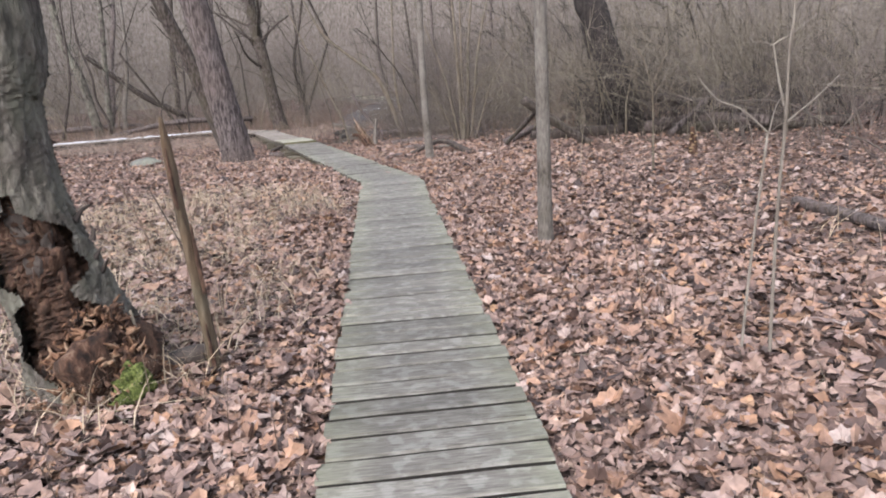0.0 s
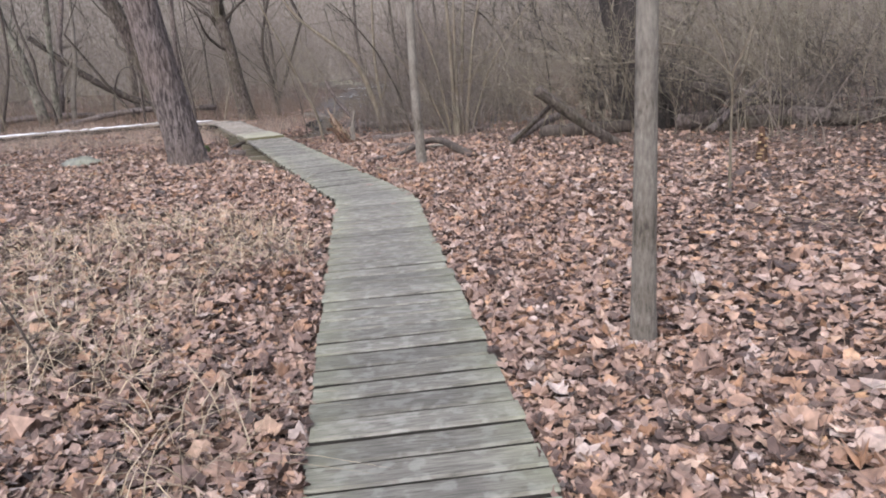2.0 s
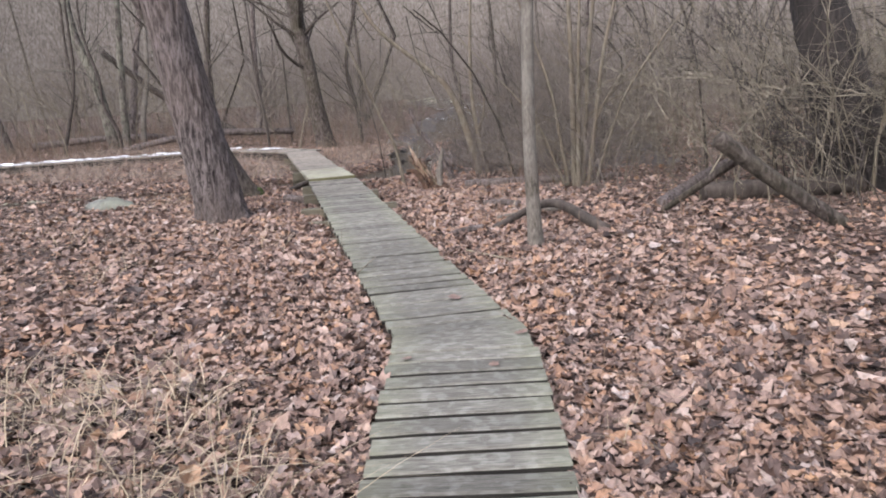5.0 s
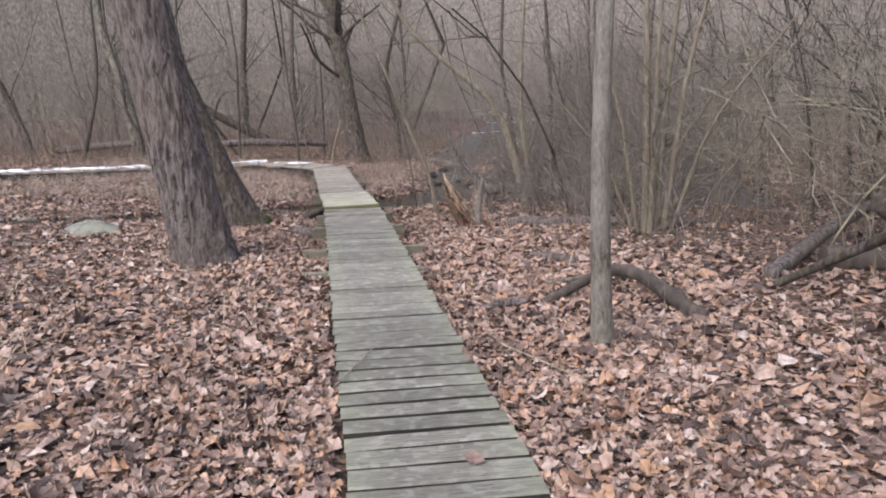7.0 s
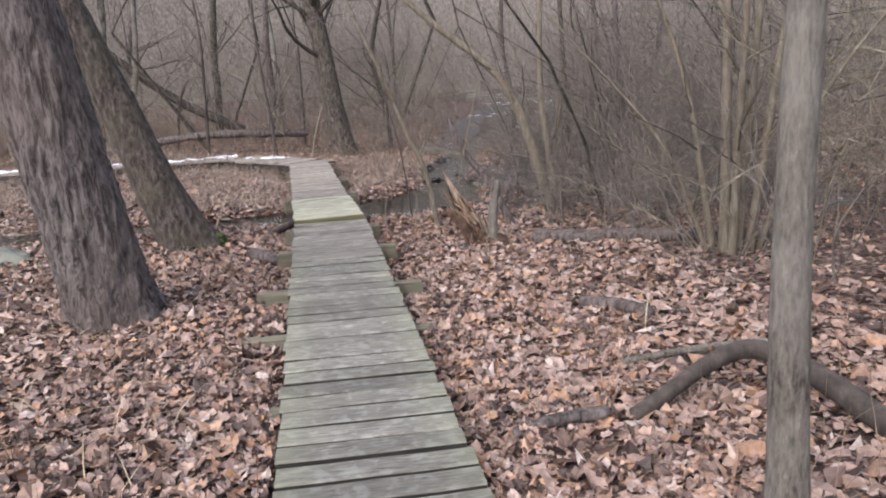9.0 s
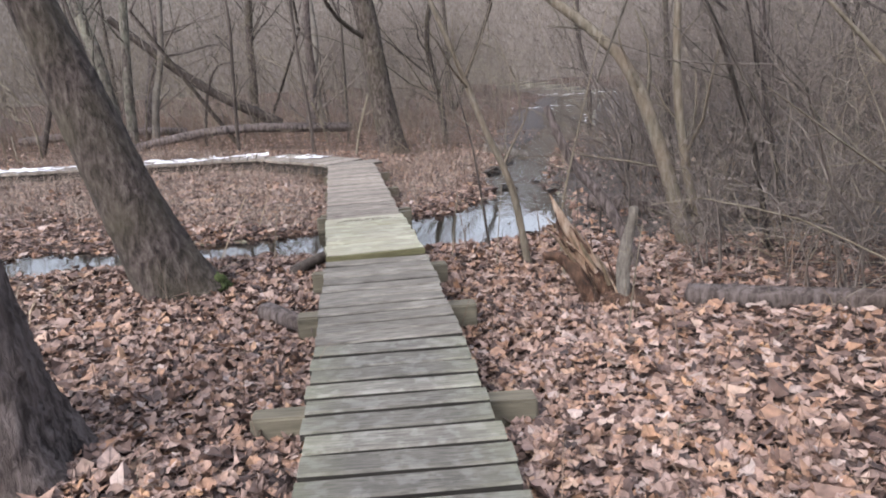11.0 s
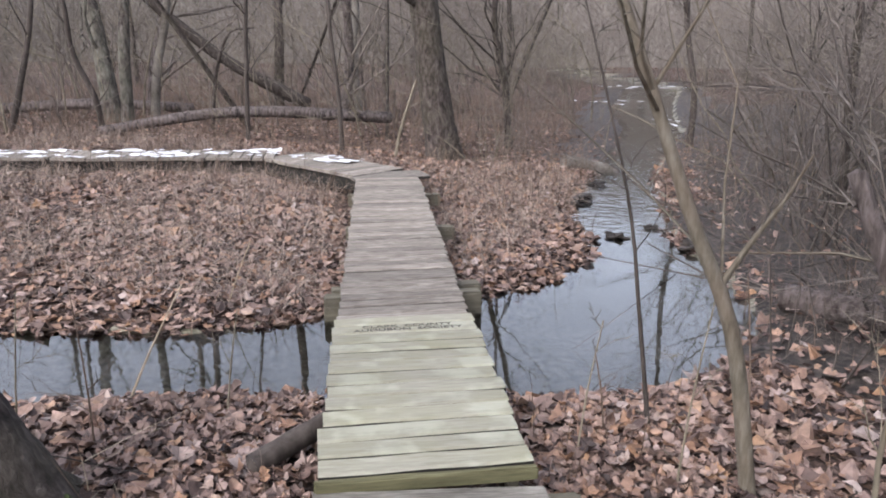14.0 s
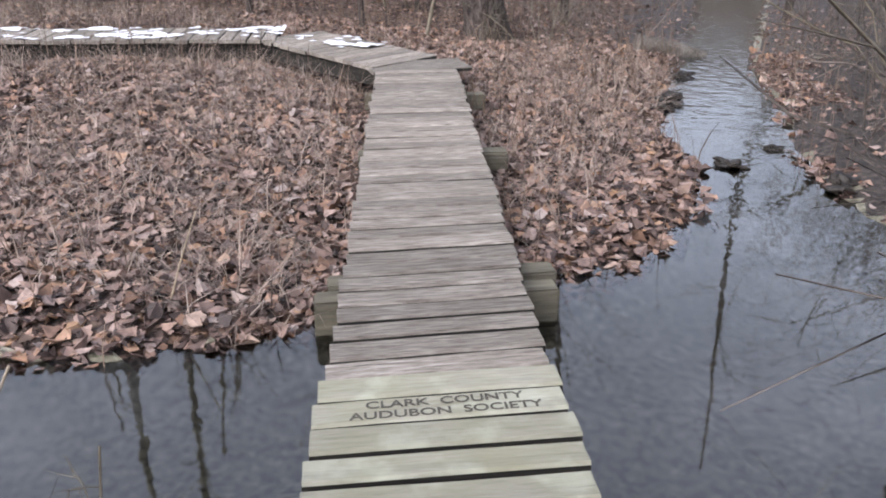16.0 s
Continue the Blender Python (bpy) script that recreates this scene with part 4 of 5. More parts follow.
def arching(name, x, y, rng, low, high, r, kids, grand, mat, droop=0.8, spread=0.28):
    """Arching shrub stems with side branches and twigs of every direction, in one mesh."""
    m = len(x)
    h = rng.uniform(low, high, m)
    az, lean = rng.uniform(0, 2 * math.pi, m), np.abs(rng.normal(0, spread, m))
    turn = np.abs(rng.normal(droop, 0.45, m))
    rad = r * rng.lognormal(-0.1, 0.45, m)
    p = np.stack([x, y, ground_z(x, y) - 0.05], 1)
    lines, segs = [p], 5
    for k in range(segs):
        ang = lean + turn * (k / (segs - 1)) ** 1.4
        a2 = az + rng.normal(0, 0.35, m)
        step = np.stack([np.sin(ang) * np.cos(a2), np.sin(ang) * np.sin(a2), np.cos(ang)], 1)
        p = p + step * (h / segs)[:, None]
        lines.append(p)
    lines = np.stack(lines, 1)
    va, fa, base = [], [], 0

    def put(a, b, ra, rb):
        nonlocal base
        v, f = rods(a, b, ra, rb)
        va.append(v)
        fa.append(f + base)
        base += len(v)

    for k in range(segs):
        put(lines[:, k], lines[:, k + 1], rad * (1 - 0.75 * k / segs), rad * (1 - 0.75 * (k + 1) / segs))
    who = np.repeat(np.arange(m), kids)
    u = rng.uniform(0.25, 0.99, len(who)) * segs
    i = u.astype(int)
    a = lines[who, i] + (lines[who, i + 1] - lines[who, i]) * (u - i)[:, None]
    tan = (lines[who, i + 1] - lines[who, i]) / (h[who] / segs)[:, None]
    way = tan * 0.35 + rng.normal(0, 0.7, (len(who), 3)) * (1, 1, 0.75)
    way /= np.linalg.norm(way, axis=1)[:, None]
    ln = h[who] * rng.uniform(0.15, 0.6, len(who))
    b = a + way * ln[:, None] * 0.5
    way2 = way + rng.normal(0, 0.28, way.shape)
    c = b + way2 * ln[:, None] * 0.5
    rk = np.maximum(rad[who] * (0.7 - 0.07 * u), r * 0.36)
    put(a, b, rk, rk * 0.75)
    put(b, c, rk * 0.75, rk * 0.4)
    kid = np.repeat(np.arange(len(who)), grand)
    t = rng.uniform(0.15, 1, len(kid))
    a = np.where((t < 0.5)[:, None], a[kid] + (b - a)[kid] * (2 * t)[:, None], b[kid] + (c - b)[kid] * (2 * t - 1)[:, None])
    way = way[kid] * 0.7 + rng.normal(0, 0.5, (len(kid), 3)) + (0, 0, 0.1)
    put(a, a + way * (ln[kid] * rng.uniform(0.2, 0.6, len(kid)))[:, None], rk[kid] * 0.7, rk[kid] * 0.45)
    return mesh_of(name, np.concatenate(va), np.concatenate(fa), mat)


def clumped(keep, k, cut):
    return lambda x, y, rng: keep(x, y, rng) & (wavy(x, y, k, 5) > cut)


for seed, count, box, keep, low, high, r, kids, grand, mat, words in (
        (31, 2600, (-60, 50, -5, 75), wood_keep(20, 62, True), 2.5, 7.0, 0.016, 8, 2, M_TWIG, "hazy tangle of distant bare grey-brown branches"),
        (34, 1700, (-50, 40, 0, 65), wood_keep(17, 48), 1.5, 5.0, 0.013, 8, 2, M_PALE_TWIG, "tangle of pale distant branches"),
        (32, 1150, (-30, 20, 6, 44), clumped(wood_keep(8, 28), 0.8, -0.1), 1.0, 3.6, 0.0105, 8, 3, M_TWIG, "tangled thicket of arching bare brown stems"),
        (33, 900, (-26, 18, 8, 42), clumped(wood_keep(8, 26), 0.9, -0.05), 1.0, 3.4, 0.009, 8, 3, M_PALE_TWIG, "pale crossing twigs hanging in the thicket"),
        (38, 170, (0.6, 9, 13, 20), wood_keep(0, 40), 1.2, 3.4, 0.0095, 10, 4, M_PALE_TWIG, "dense arching pale twigs beside the old tree"),
        (41, 90, (-6, 8, 16, 38), wood_keep(5, 30), 2.5, 6.0, 0.026, 7, 3, M_WETBARK, "dark crooked stems arching through the thicket"),
        (42, 420, (-26, 10, 56, 74), lambda x, y, rng: x < 90, 3.0, 9.0, 0.022, 9, 2, M_TWIG, "wall of bare branches beyond the far ice"),
        (43, 55, (-1.9, 0.4, 18.5, 20.8), lambda x, y, rng: creek_gap(x, y) > 0.6, 0.5, 1.4, 0.008, 10, 3, M_TWIG, "low bare brush on the creek's leafy bank"),
        (39, 110, (-2.7, 1.5, 20.8, 32), lambda x, y, rng: creek_gap(x, y) > 0.75, 1.4, 3.4, 0.011, 10, 3, M_TWIG, "dark arching brush overhanging the creek's bank"),
        (40, 130, (2.2, 9, 14.6, 19), wood_keep(0, 40), 0.8, 2.2, 0.013, 10, 3, M_DARK, "dark heap of dead brush about the old tree")):
    x, y, rng = scatter(seed, count, box, keep)
    far = seed in (31, 34, 42)
    tagged(new("far_woods" if far else "thicket", arching("far_woods" if far else "thicket", x, y, rng, low, high, r, kids, grand, mat)), words, "woods" if far else "thicket", kind="stuff")
x, y, rng = scatter(36, 130, (-45, 35, 0, 60), wood_keep(14, 48, True))
tagged(new("far_woods", brush("far_woods", x, y, rng, 0.09, 0.22, 0.26, 0.045, M_WETBARK, 0, True)), "scattered darker leaning trunks deep in the wood", "woods", kind="stuff")

x, y, rng = scatter(35, 3500, (-4, 2, 21, 42), lambda x, y, rng: swamp(x, y) & (creek_gap(x, y) > 0.25))
tagged(new("thicket", brush("thicket", x, y, rng, 0.3, 1.5, 1.1, 0.0045, M_TWIG)), "low tangled brush over the wet black ground", "thicket", kind="stuff")

x, y, rng = scatter(37, 900, (-3.0, 2, 20.8, 31), lambda x, y, rng: (creek_gap(x, y) > 0.5) & (x > -2.4 - 0.1 * (y - 20)))
tagged(new("thicket", brush("thicket", x, y, rng, 0.3, 1.5, 1.0, 0.0048, M_DARK)), "dark sprawling brush on the creek's wet bank", "thicket", kind="stuff")

# ---- leaf litter, grass ----
def open_ground(x, y, rng):
    return (seg_dist(x, y, DECK) > 0.44) & (creek_gap(x, y) > 0.05)


def litter_keep(near):
    def keep(x, y, rng):
        d = seg_dist(x, y, DECK[:6])
        if near is None:
            return open_ground(x, y, rng) & (d < 1.7) & ~swamp(x, y)
        p = 1.0 if near else np.clip(1.05 - (d - 3) / 14.0, 0.15, 1.0) * np.where(inside(x, y, CLEARING), 1.0, 0.35)
        return open_ground(x, y, rng) & ((d < 3.0) == near) & ((d > 1.5) | (y > 20)) & (~swamp(x, y) | (rng.random(len(x)) < 0.2)) & (rng.random(len(x)) < p)
    return keep


for seed, count, box, near in ((5, 270000, (-11.5, 4.6, 0.2, 28.5), True), (9, 190000, (-6.4, 3.4, 0.2, 21.0), None), (8, 210000, (-22, 9, 0.3, 34), False)):
    x, y, rng = scatter(seed, count, box, litter_keep(near))
    size = np.clip(rng.lognormal(-2.74, 0.34, len(x)), 0.025, 0.145)
    tagged(new("leaf_litter", leaf_cloud("leaf_litter", x, y, ground_z(x, y) + rng.uniform(0.004, 0.035, len(x)), size, rng, 0.3, M_LEAF, near is None)),
           "deep litter of curled tan, pinkish and orange fallen leaves", "leaves", kind="stuff")


def grass_keep(x, y, rng):
    f = wavy(x, y, 0.55, 1.7) + 0.75 * np.exp(-((x + 2.4) / 1.7) ** 2 - ((y - 6.5) / 2.6) ** 2)
    return open_ground(x, y, rng) & (f > 0.38 + 0.5 * smooth(16, 20, y)) & (seg_dist(x, y, DECK) > 0.6) & ((x < -0.3) | (rng.random(len(x)) < 0.12)) & ((y < 9.5) | (rng.random(len(x)) < 0.15))


x, y, rng = scatter(6, 70000, (-12, 5, 1, 24), grass_keep)
tagged(new("dry_grass", blades("dry_grass", x, y, rng, 0.3, M_GRASS, 1.5, 0.0035)), "tufts of bleached dry grass lying through the leaves", "grass", kind="stuff")
x, y, rng = scatter(7, 22000, (-20, 8, 0.5, 34), lambda x, y, rng: open_ground(x, y, rng) & (rng.random(len(x)) < 0.4 + 0.6 * smooth(18, 24, y)))
tagged(new("dead_weeds", blades("dead_weeds", x, y, rng, 0.4, M_WEED, 0.25, 0.0025)), "thin brown dead weed stalks standing in the leaves", "weeds", kind="stuff")

x, y, rng = scatter(17, 26000, (-26, 6, 17, 42), lambda x, y, rng: open_ground(x, y, rng) & (~inside(x, y, CLEARING) | (y > 24)) & (~swamp(x, y) | (rng.random(len(x)) < 0.12)) & ((x < -4) | (rng.random(len(x)) < 0.4)))
tagged(new("dead_weeds", blades("dead_weeds", x, y, rng, 0.55, M_WEED, 0.5, 0.004)), "low brown dead weeds over the wood's floor", "weeds", kind="stuff")
x, y, rng = scatter(18, 15000, (-15, -5.2, 20.8, 27.5), lambda x, y, rng: open_ground(x, y, rng) & (wavy(x, y, 0.9, 2) > -0.35))
tagged(new("dead_weeds", blades("dead_weeds", x, y, rng, 0.3, M_WEED_PALE, 1.2, 0.0035)), "flattened brown weeds through the leaves beyond the creek", "weeds", kind="stuff")
for seed, mat, look_ in ((51, M_PALE_TWIG, "bleached"), (52, M_DARK, "dark")):
    x, y, rng = scatter(seed, 2600, (-12, 5, 0.5, 27), open_ground)
    me = brush("fallen_twigs", x, y, rng, 0.08, 0.55, 0.3, 0.003, mat)
    co = np.empty(len(me.vertices) * 3, np.float32)
    me.vertices.foreach_get("co", co)
    co = co.reshape(-1, 9, 3)
    base = co[:, :3].mean(1, keepdims=True)
    turn = rng.uniform(0, 2 * math.pi, len(x))[:, None]
    rel = co - base
    flat = np.stack([rel[..., 2] * np.cos(turn) + rel[..., 0] * 0.6, rel[..., 2] * np.sin(turn) + rel[..., 1] * 0.6, np.abs(rel[..., 0]) * 0.35], -1) + base
    flat[..., 2] += 0.075
    me.vertices.foreach_set("co", flat.astype(np.float32).ravel())
    tagged(new("fallen_twigs", me), look_ + " thin twigs scattered over the leaf litter", "twigs", kind="stuff")

# ---- hollow tree ----
def hollow_trunk(line, radii, sides, rings, seed, cavity, mat, inner):
    """A trunk whose foot is open on one side; the rot inside shows through the ragged hole. cavity: angles and heights of the hole."""
    rng = np.random.default_rng(seed)
    p = curve(line, rings)
    tb = Tubes().add(p, radii, sides, 0.05, True, rng, (0.2, 0.25, 4))
    v, q = np.concatenate(tb.v), np.concatenate(tb.q)
    c = v[q].mean(1)
    mid = np.array([p[np.argmin(np.abs(p[:, 2] - z))] for z in c[:, 2]])
    ang = np.degrees(np.arctan2(c[:, 1] - mid[:, 1], c[:, 0] - mid[:, 0]))
    a0, half, z0, z1 = cavity
    off = np.abs((ang - a0 + 180) % 360 - 180) + 16 * np.sin(c[:, 2] * 13) + 9 * np.sin(c[:, 2] * 31 + 1)
    u = (c[:, 2] - z0) / (z1 - z0)
    hole = (u > 0) & (u < 1) & (off < half * np.sqrt(np.clip(1.05 - np.abs(2 * u - 1) ** 2.2, 0, 1)))
    outer = mesh_of("trunk", v, [q[~hole]] + [np.concatenate(tb.t)], mat)
    low = p[p[:, 2] < z1 + 0.25]
    core = Tubes().add(low + np.array((-0.01, 0.03, 0)), [r * 0.76 for r in radii[:3]], 40, 0.2, True, rng).mesh("rotten_core", inner)
    return outer, core


hb = above(-1.03, 2.91, -0.08)
hollow = thing("hollow_tree", "old grey tree with a rotten reddish-brown hollow at its foot", "tree", hb)
outer, core = hollow_trunk([(0, 0, 0), (-0.05, -0.04, 0.45), (-0.16, -0.1, 0.95), (-0.2, -0.12, 1.5), (-0.16, -0.1, 2.3), (-0.5, -0.2, 6), (-0.8, 0, 10)],
                           [0.33, 0.25, 0.215, 0.215, 0.18, 0.1], 110, 320, 70, (-68, 50, 0.1, 1.12), M_LICHEN, M_ROT)
part("trunk", outer, hollow)
part("rotten_core", core, hollow, "crumbling red-brown rotten wood")
hr = np.random.default_rng(71)
tb = Tubes()
sprout(hr, tb, curve([(-0.16, -0.1, 2.3), (-0.5, -0.2, 6), (-0.8, 0, 10)], 30), 0.15, 0.08, 9, 2.6, 0, low=0.1)
part("crown", tb.mesh("crown", M_TWIG), hollow)
part("rot_mound", lump("rot_mound", (0.33, 0.26, 0.3), M_ROT, 3, 0.6, 4), hollow, "heap of crumbled brown rot", pose(0.12, -0.12, 0.1, 0, 0, 30))
for tone, count in ((M_SHRED, 700), (M_ROT, 260)):
    tb = Tubes()
    for _ in range(count):
        a, e = hr.uniform(0, 2 * math.pi), hr.uniform(0.0, 1.0)
        rr = 1 - 0.75 * e
        at = np.array((0.12 + 0.34 * rr * math.cos(a), -0.12 + 0.3 * rr * math.sin(a), 0.06 + 0.46 * e))
        way = hr.normal(0, 0.8, 3) + (0, 0, -0.1)
        tb.add(wander(hr, at, way, hr.uniform(0.02, 0.09), 3, 0.5), [hr.uniform(0.006, 0.02), 0.004], 4)
    tagged(part("torn_rot", tb.mesh("torn_rot", tone), hollow), "torn tan and red-brown shreds of rotten wood", kind="stuff")
for k in range(7):
    z = 0.35 + 0.1 * k
    at = np.array((0.18 - 0.19 * z + 0.05 * hr.random(), -0.02 - 0.1 * z, z)) + np.array((0.075, 0.045, 0))
    part("splinter", Tubes().add(wander(hr, at, (0.35, 0.2, 1), hr.uniform(0.06, 0.16), 5, 0.2), [0.018, 0.003], 6).mesh("splinter", M_DARK), hollow)
part("splinter", Tubes().add(wander(hr, (0.27, -0.02, -0.02), (-0.08, -0.05, 1), 0.5, 6, 0.05), [0.011, 0.007], 6).mesh("splinter", M_PALE_TWIG), hollow, "thin pale splinter")
for sx, sy, sz, sd, place in ((0.075, 0.055, 0.09, 5, (0.36, -0.27, 0.17)), (0.06, 0.05, 0.05, 6, (0.32, -0.33, 0.08))):
    part("moss", lump("moss", (sx, sy, sz), M_MOSS_LIT, sd, 0.7, 4), hollow, "bright green moss cushion", pose(*place))

def stem(name, label, category, base, line, radii, mat, sides=8, rings=14, ridge=0.04, seed=1, twigs=(0, 0.4), cap=True, group=""):
    """A single stem, stick or log with its twigs, as one thing."""
    rng = np.random.default_rng(seed)
    p = curve(line, rings)
    ob = thing(name, label, category, base, Tubes().add(p, radii, sides, ridge, cap, rng).mesh(name, mat), group)
    if twigs[0]:
        tb = Tubes()
        sprout(rng, tb, p, radii[0], radii[-1], twigs[0], twigs[1], 1, 0.2, 0.02, 0.25, 0.9, 2)
        part("crown", tb.mesh("crown", mat), ob)
    return ob


def log(name, label, a, b, r0, r1, mat, sag=0.0, seed=2, mid=None):
    """A fallen log or branch between two places, its ends closed."""
    a, b = np.array(a, float), np.array(b, float)
    m = (a + b) / 2 + np.array((0, 0, sag)) if mid is None else np.array(mid, float)
    rng = np.random.default_rng(seed)
    tb = Tubes().add(curve([a - a, m - a, b - a], 22), [r0, (r0 + r1) / 2, r1], 14, 0.07, True, rng)
    # the butt end
    tb.add(np.array([(0, 0, 0), (a - m) / np.linalg.norm(a - m) * 0.012]), [r0, r0 * 0.55], 14)
    return thing(name, label, "log", tuple(a), tb.mesh(name, mat))


for k in range(22):
    a, z = radians(-84 + hr.uniform(-46, 46)), hr.uniform(0.45, 1.05)
    rr = 0.2 - 0.07 * z
    part("rot_chunk", lump("rot_chunk", (0.045 * hr.uniform(0.6, 1.4), 0.03, 0.09 * hr.uniform(0.6, 1.6)), M_ROT if k % 3 else M_DARK, 40 + k, 0.8, 3), hollow, "",
         pose(-0.14 * z + rr * math.cos(a), -0.09 * z + rr * math.sin(a), z, hr.uniform(-30, 30), hr.uniform(-30, 30), math.degrees(a) + 90))
part("root", Tubes().add(curve([(0.1, 0.02, 0.28), (0.3, 0.08, 0.12), (0.46, 0.16, 0.02)], 10), [0.1, 0.07, 0.03], 12, 0.12, True, hr).mesh("root", M_BARK), hollow)
snag = stem("snag", "thin leaning broken dead snag with peeling olive-brown bark", "snag", above(-0.41, 3.0), [(0, 0, 0), (-0.015, -0.01, 0.3), (-0.045, -0.03, 0.75), (-0.075, -0.045, 1.2), (-0.085, -0.05, 1.4)], [0.03, 0.033, 0.029, 0.025, 0.01], M_SNAG, 12, 40, 0.12, 5)
for k, (z0, z1, a) in enumerate(((0.0, 0.34, -1.2), (0.5, 0.86, -0.4), (0.95, 1.25, -1.8))):
    line = [(0.034 * math.cos(a) - 0.05 * z, 0.034 * math.sin(a) - 0.035 * z, z) for z in (z0, (z0 + z1) / 2, z1)]
    part("bark_strip", Tubes().add(curve(line, 9), [0.012, 0.015, 0.005], 7, 0.3, True, hr).mesh("bark_strip", M_ROT), snag, "peeling red-brown bark strip")
log("dead_branch", "dark rotten stub lying at the hollow tree's foot", above(-0.66, 3.02, 0.03), above(-0.45, 3.12, 0.06), 0.06, 0.05, M_DARK, 0.02, 4)
def sapling(label, base, lines, mat, twigs=0, seed=1, reach=0.4):
    """A small forked tree: each line is (radii, corners as sideways and up from the base)."""
    rng = np.random.default_rng(seed)
    top = thing("sapling", label, "sapling", base)
    for k, (radii, pts) in enumerate(lines):
        p = curve([(0.994 * s_, 0.11 * s_ + 0.04 * math.sin(3 * z_ + k) * min(1, z_), z_) for s_, z_ in pts], 12)
        tb = Tubes().add(p, [0.8 * q_ for q_ in radii], 6)
        if twigs:
            sprout(rng, tb, p, radii[0], radii[-1], twigs, reach, 1, 0.22, 0.0, 0.3, 1.0, 2)
        part("stem" if k == 0 else "branch", tb.mesh("stem", mat), top)
    return top


sapling("thin pale upright sapling forking at breast height", above(2.4, 2.99),
        [([0.0105, 0.009, 0.005], [(0, 0), (0.026, 0.75), (0.04, 1.21), (0.04, 1.52), (0.065, 1.8), (0.07, 2.7)]), ([0.006, 0.003], [(0.04, 1.21), (0.17, 1.31), (0.27, 1.4)]),
         ([0.007, 0.005], [(0.03, 1.28), (0.0, 1.45), (-0.013, 1.55)]), ([0.005, 0.0025], [(-0.013, 1.55), (-0.05, 1.565), (-0.1, 1.57)]), ([0.005, 0.0025], [(-0.013, 1.55), (0.08, 1.6), (0.18, 1.67)])], M_PALE_STEM)
sapling("thin pale sapling with one long slanting arm", above(2.26, 3.0),
        [([0.0095, 0.008, 0.007], [(0, 0), (0.065, 0.65), (0.11, 1.17)]), ([0.006, 0.0035], [(0.11, 1.17), (-0.02, 1.29), (-0.13, 1.34), (-0.22, 1.45)]), ([0.004, 0.002], [(0.11, 1.17), (0.15, 1.3), (0.22, 1.38)])], M_PALE_STEM)
sapling("slim forked sapling with spreading pale twigs", above(2.97, 9.6),
        [([0.02, 0.017, 0.014], [(0, 0), (0.01, 0.6), (0.0, 1.2)]), ([0.011, 0.004], [(0, 1.15), (-0.3, 1.42), (-0.75, 1.52), (-1.4, 1.66)]), ([0.011, 0.004], [(0, 1.2), (0.2, 1.6), (0.33, 1.9), (0.6, 2.6)]),
         ([0.011, 0.004], [(0, 1.1), (-0.1, 1.5), (-0.32, 1.9), (-0.4, 2.5)]), ([0.009, 0.004], [(0, 1.0), (0.15, 1.2), (0.32, 1.05)])], M_OLIVE, 9, 9, 0.8)
stem("dead_stalk", "short crooked dead stalk among dry grass", "stalk", above(-1.95, 5.5), [(0, 0, 0), (-0.05, 0, 0.35), (-0.18, -0.05, 0.8)], [0.008, 0.005], M_WEED, 5, 9, 0, 10, (3, 0.25))
stem("dead_stalk", "short crooked dead stalk among dry grass", "stalk", above(-1.7, 5.65), [(0, 0, 0), (-0.1, 0, 0.3), (-0.28, -0.02, 0.75)], [0.009, 0.005], M_DARK, 5, 9, 0, 11, (2, 0.2))

stump = thing("tree_stump", "short broken stump covered with tan bracket fungus", "stump", above(3.88, 11.45),
              Tubes().add(curve([(0, 0, 0), (0.01, 0, 0.25), (0.0, 0, 0.5)], 12), [0.075, 0.06, 0.03], 14, 0.15, True, np.random.default_rng(3)).mesh("tree_stump", M_ROT))
frng = random.Random(8)
for k in range(8):
    w = frng.uniform(0.02, 0.042)
    part("fungus", lump("fungus", (w, 0.028, 0.015), M_FUNGUS, k, 0.4, 2), stump, "tan bracket fungus", pose(frng.uniform(-0.045, 0.045), -0.05, 0.1 + 0.045 * k, 0, frng.uniform(-20, 20), 0))

# ---- logs about the clearing ----
log("fallen_log", "dark broken log slanting up from the ground", above(2.55, 13.75, 0.02), (1.34, 13.55, 0.93), 0.07, 0.085, M_WETBARK, -0.03, 12)
log("fallen_log", "dark crossed log leaning against another", above(0.95, 14.9, 0.02), (1.62, 13.72, 0.74), 0.035, 0.04, M_WETBARK, 0, 13)
log("fallen_log", "bleached log heaped among brush by the old tree", above(4.1, 15.7, 0.75), above(6.4, 15.2, 0.2), 0.1, 0.08, M_DARK, 0.02, 14)
log("fallen_log", "mossy grey log on a brush heap", above(4.6, 15.2, 0.3), above(6.2, 15.9, 0.7), 0.08, 0.06, M_DARK, 0, 15)
log("fallen_log", "dark log on a brush heap", above(4.3, 15.2, 0.1), above(7.5, 14.6, 0.12), 0.13, 0.1, M_WETBARK, 0, 16)
log("fallen_log", "thick mossy log lying by the old tree", above(3.9, 15.9, 0.12), above(6.0, 14.7, 0.2), 0.14, 0.11, M_BARK, 0.1, 32)
log("fallen_log", "slanting broken log propped on a brush heap", above(4.2, 14.9, 0.05), above(5.4, 15.6, 0.9), 0.06, 0.05, M_BARK, 0, 33)
log("fallen_branch", "grey branch lying half buried in leaves", above(3.75, 6.6, 0.06), above(4.2, 4.6, 0.04), 0.055, 0.04, M_BARK, 0.03, 17)
log("fallen_branch", "dark mossy crooked branch arching over the leaves", above(-0.9, 14.0, 0.03), above(0.3, 13.8, 0.02), 0.035, 0.065, M_DARK, 0, 18, mid=(-0.3, 14.45, 0.2))
